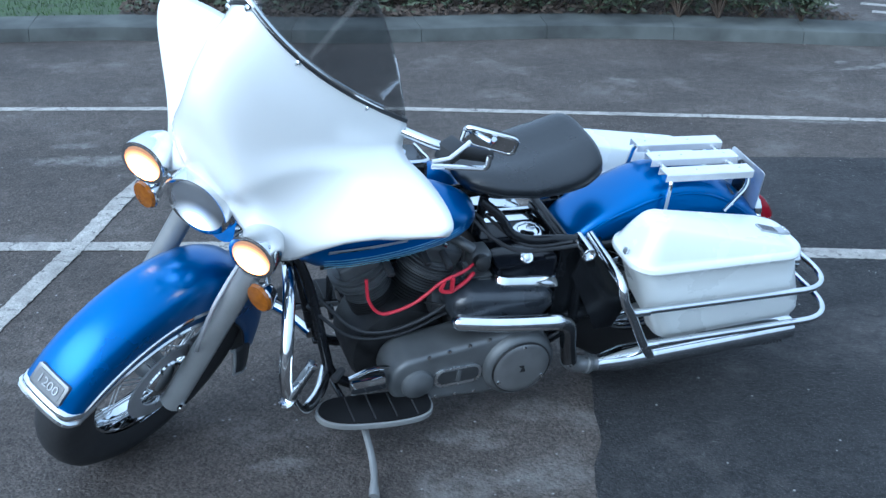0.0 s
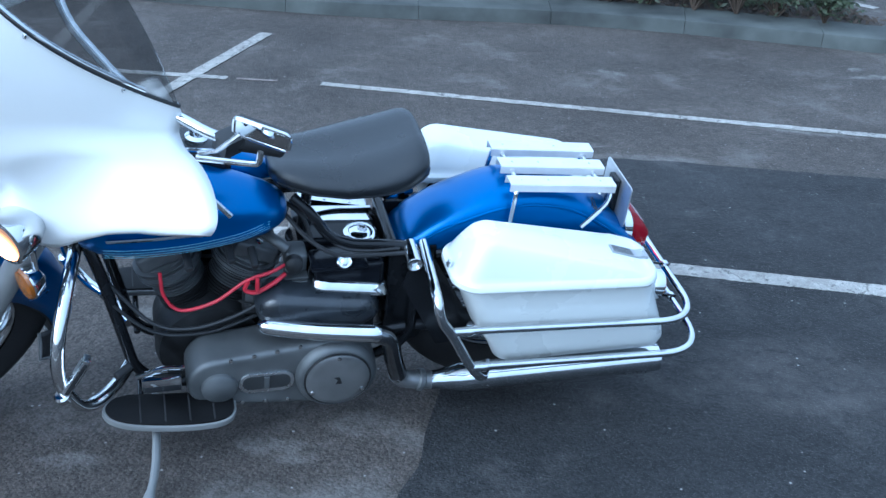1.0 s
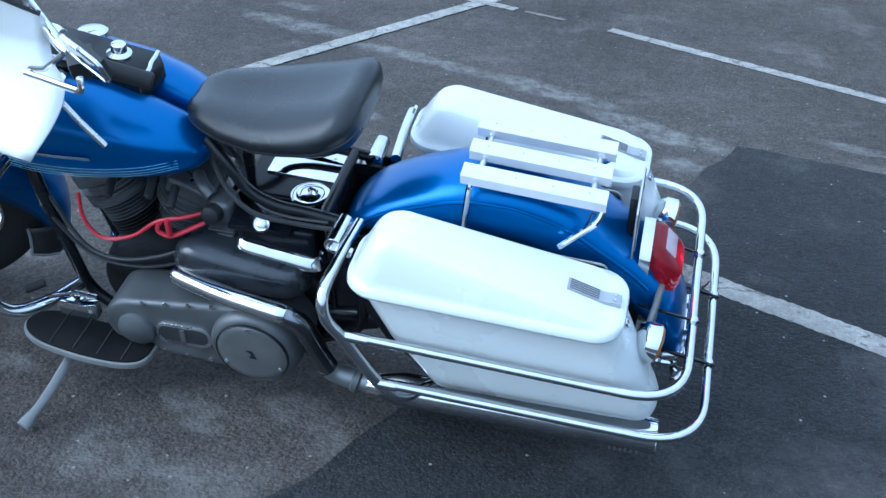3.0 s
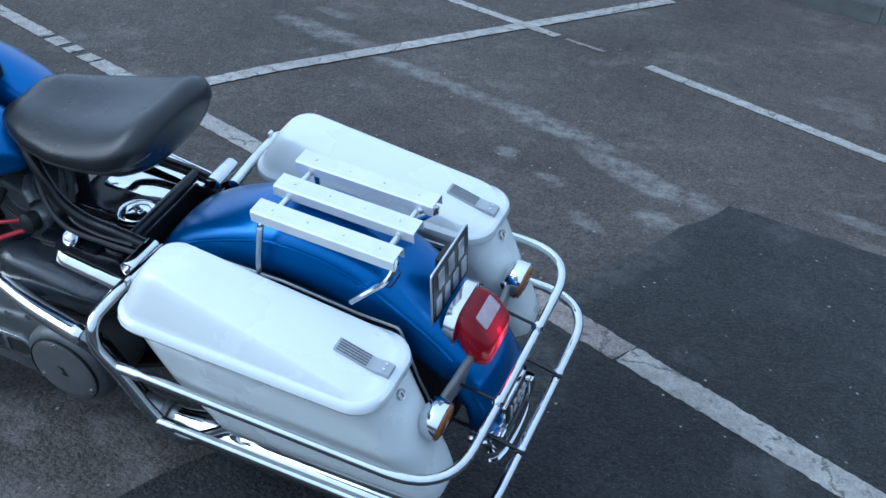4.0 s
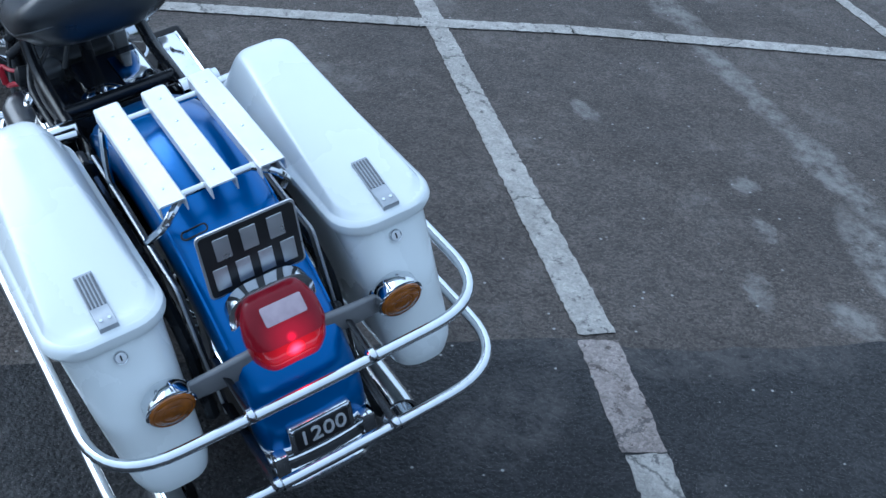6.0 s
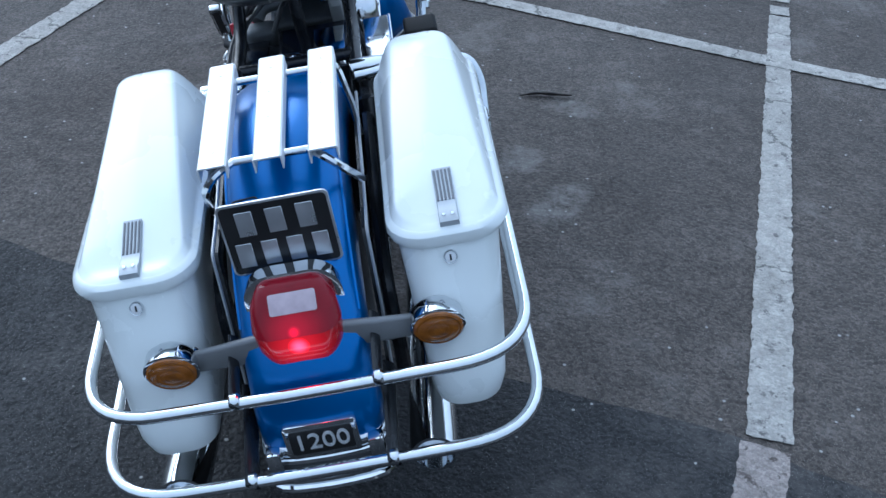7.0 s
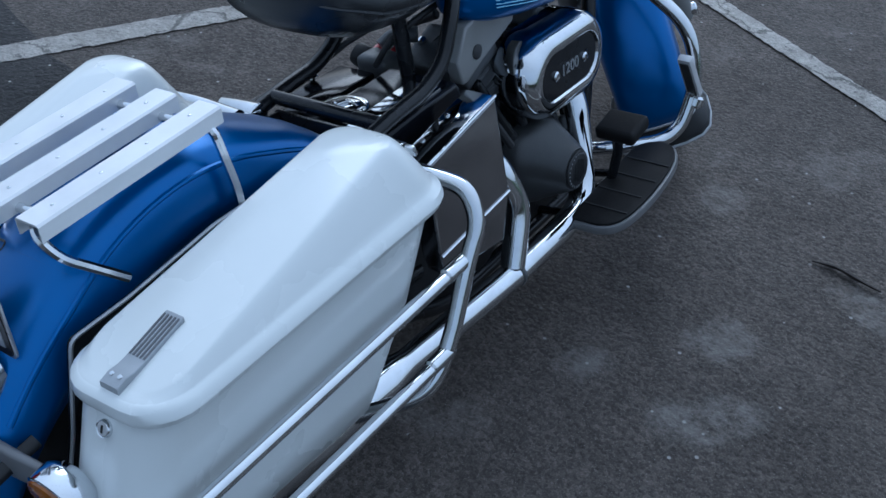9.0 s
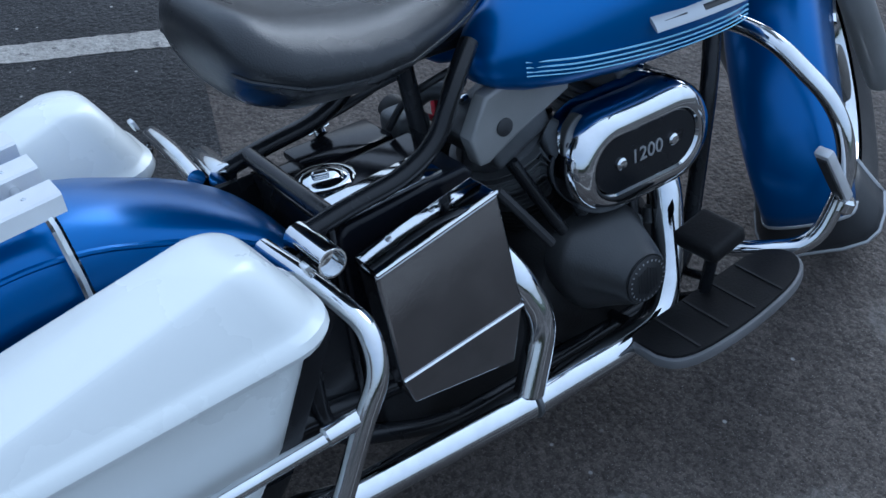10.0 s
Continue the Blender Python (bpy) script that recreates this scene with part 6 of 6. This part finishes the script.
verge = []
for i in range(0, len(kerb_line), 4):
    p = kerb_line[i]
    q = kerb_line[min(i + 1, len(kerb_line) - 1)]
    t = (q - p).normalized() if q != p else (p - kerb_line[i - 1]).normalized()
    verge.append((p + Vector((-t.y, t.x, 0)) * 0.393).to_2d())
GRASS_GROUND = material("grass_ground", (0.034, 0.058, 0.020), 0.9, 0.0, 0.35, 8, 0.8, 60)
split = max(i for i, p in enumerate(verge) if p.x < 0.35)
lawn = verge[:split + 1] + [Vector((0.6, 10.2)), Vector((0.5, 60)), Vector((-60, 60)), Vector((-60, 9.6))]
bed = [p for p in verge[split:] if p.x < 5.35] + [Vector((5.45, 6.53)), Vector((5.5, 7.2)), Vector((5.9, 7.9)), Vector((5.2, 9.4)), Vector((0.6, 10.2))]
sheet("lawn", lawn, 0.090, GRASS_GROUND, "short green lawn behind the kerb", "lawn", 0.12)
sheet("planting_bed", bed, 0.092, SOIL, "brown soil bed behind the kerb", "soil bed", 0.12)

LEAF = material("hedge_leaf", (0.034, 0.046, 0.020), 0.6, 0.0, 0.5, 9)
TWIG = material("twig_bark", (0.07, 0.05, 0.035), 0.9, 0.0, 0.3, 20)
GRASS = material("grass_blade", (0.042, 0.078, 0.022), 0.7, 0.0, 0.35, 4)


def inside(p, poly):
    hit = False
    for a, b in zip(poly, poly[1:] + poly[:1]):
        if (a[1] > p[1]) != (b[1] > p[1]) and p[0] < (b[0] - a[0]) * (p[1] - a[1]) / (b[1] - a[1]) + a[0]:
            hit = not hit
    return hit


rnd = random.Random(5)
verts, faces = [], []
while len(faces) < 9000:
    p = (rnd.uniform(-4.5, 1.0), rnd.uniform(7.9, 11.2))
    if not inside(p, lawn):
        continue
    h, a, lean = rnd.uniform(0.02, 0.05), rnd.uniform(0, 6.28), rnd.uniform(-0.02, 0.02)
    n = len(verts)
    dx, dy = 0.004 * math.cos(a), 0.004 * math.sin(a)
    verts += [(p[0] - dx, p[1] - dy, 0.088), (p[0] + dx, p[1] + dy, 0.088), (p[0] + lean, p[1] + lean, 0.088 + h)]
    faces.append((n, n + 1, n + 2))
me = bpy.data.meshes.new("grass")
me.from_pydata(verts, [], faces)
me.materials.append(GRASS)
tagged(new("grass", me), "short mown green grass", "grass", kind="stuff")


def shrub(x, y, h, w, seed):
    rnd = random.Random(seed)
    ob = tagged(new("shrub"), "low sparse evergreen shrub in the soil bed", "shrub", "shrubs in the bed")
    ob.location = (x, y, 0.090)
    bm = bmesh.new()
    tips = []
    for k in range(15):
        a = rnd.uniform(0, 6.28)
        d = rnd.uniform(0.25, 1) * w / 2
        tip = V(d * math.cos(a), d * math.sin(a), h * rnd.uniform(0.6, 1))
        mid = tip * 0.5 + V(rnd.uniform(-0.04, 0.04), rnd.uniform(-0.04, 0.04), 0.02)
        tube(curve_points([(0, 0, 0), mid, tip], 3), [0.008, 0.007, 0.007, 0.006, 0.005, 0.004, 0.003], 5, bm)
        tips.append((mid, tip))
    part("stem", bm, TWIG, ob)
    verts, faces = [], []
    for k in range(850):
        mid, tip = rnd.choice(tips)
        c = mid.lerp(tip, rnd.uniform(0, 1.1)) + V(rnd.gauss(0, 0.06), rnd.gauss(0, 0.06), rnd.gauss(0, 0.05))
        c.z = max(c.z, 0.02)
        d = V(rnd.gauss(0, 1), rnd.gauss(0, 1), rnd.gauss(0.3, 0.7)).normalized() * rnd.uniform(0.016, 0.036)
        e = d.orthogonal().normalized() * d.length * 0.34
        n = len(verts)
        verts += [c - d, c + e, c + d, c - e]
        faces.append((n, n + 1, n + 2, n + 3))
    me = bpy.data.meshes.new("foliage")
    me.from_pydata([tuple(v) for v in verts], [], faces)
    me.materials.append(LEAF)
    o = new("foliage", me)
    o.parent = ob


for k in range(17):
    f = k / 16
    x = 0.75 + 4.3 * f
    shrub(x, 8.42 - 0.42 * (x - 0.75) * (0.6 + 0.4 * f) + rnd.uniform(-0.05, 0.08), rnd.uniform(0.35, 0.5), rnd.uniform(0.4, 0.55), 100 + k)
for k in range(12):
    x = 0.9 + 4.0 * k / 11
    shrub(x, 8.92 - 0.40 * (x - 0.9) + rnd.uniform(-0.08, 0.08), rnd.uniform(0.45, 0.6), 0.55, 200 + k)

# low cover and dead leaves over the soil
LITTER = material("dead_leaf", (0.058, 0.042, 0.030), 0.85, 0.0, 0.45, 9)
for name, mat, count, lo, hi, text in (("leaf_litter", LITTER, 12000, 0.005, 0.05, "brown dead leaves over the soil bed"), ("ground_cover", LEAF, 3500, 0.01, 0.12, "low dark green ground cover in the bed")):
    verts, faces = [], []
    while len(faces) < count:
        p = (rnd.uniform(0.3, 7.0), rnd.uniform(6.3, 9.4))
        if not inside(p, bed):
            continue
        c = V(p[0], p[1], 0.092 + rnd.uniform(lo, hi))
        d = V(rnd.gauss(0, 1), rnd.gauss(0, 1), rnd.gauss(0.2, 0.5)).normalized() * rnd.uniform(0.015, 0.035)
        e = d.orthogonal().normalized() * d.length * 0.45
        n = len(verts)
        verts += [tuple(v) for v in (c - d, c + e, c + d, c - e)]
        faces.append((n, n + 1, n + 2, n + 3))
    me = bpy.data.meshes.new(name)
    me.from_pydata(verts, [], faces)
    me.materials.append(mat)
    tagged(new(name, me), text, "foliage" if mat is LEAF else "leaves", kind="stuff")

# dashes on the road past the end of the kerb
for a, b in (((5.92, 7.68), (6.03, 7.50)), ((6.27, 7.51), (6.50, 7.28)), ((6.14, 7.20), (6.38, 6.98))):
    painted_line("road_dash", a, b, 0.10, 31)

# the fallen leaf stalk on the asphalt
STALK = material("withered_stalk", (0.018, 0.014, 0.012), 0.8, 0.0, 0.4, 60, 0.5, 200)
bm = bmesh.new()
tube(curve_points([(0.195, 3.185, 0.006), (0.182, 3.24, 0.010), (0.190, 3.30, 0.012), (0.186, 3.352, 0.008)], 5), [0.004 + 0.008 * math.sin(math.pi * k / 15) * (0.7 + 0.3 * math.sin(5.0 * k)) for k in range(16)], 6, bm, flat=0.5)
tagged(part("leaf_stalk", bm, STALK), "dark dry withered leaf stalk lying on the asphalt", "leaf")
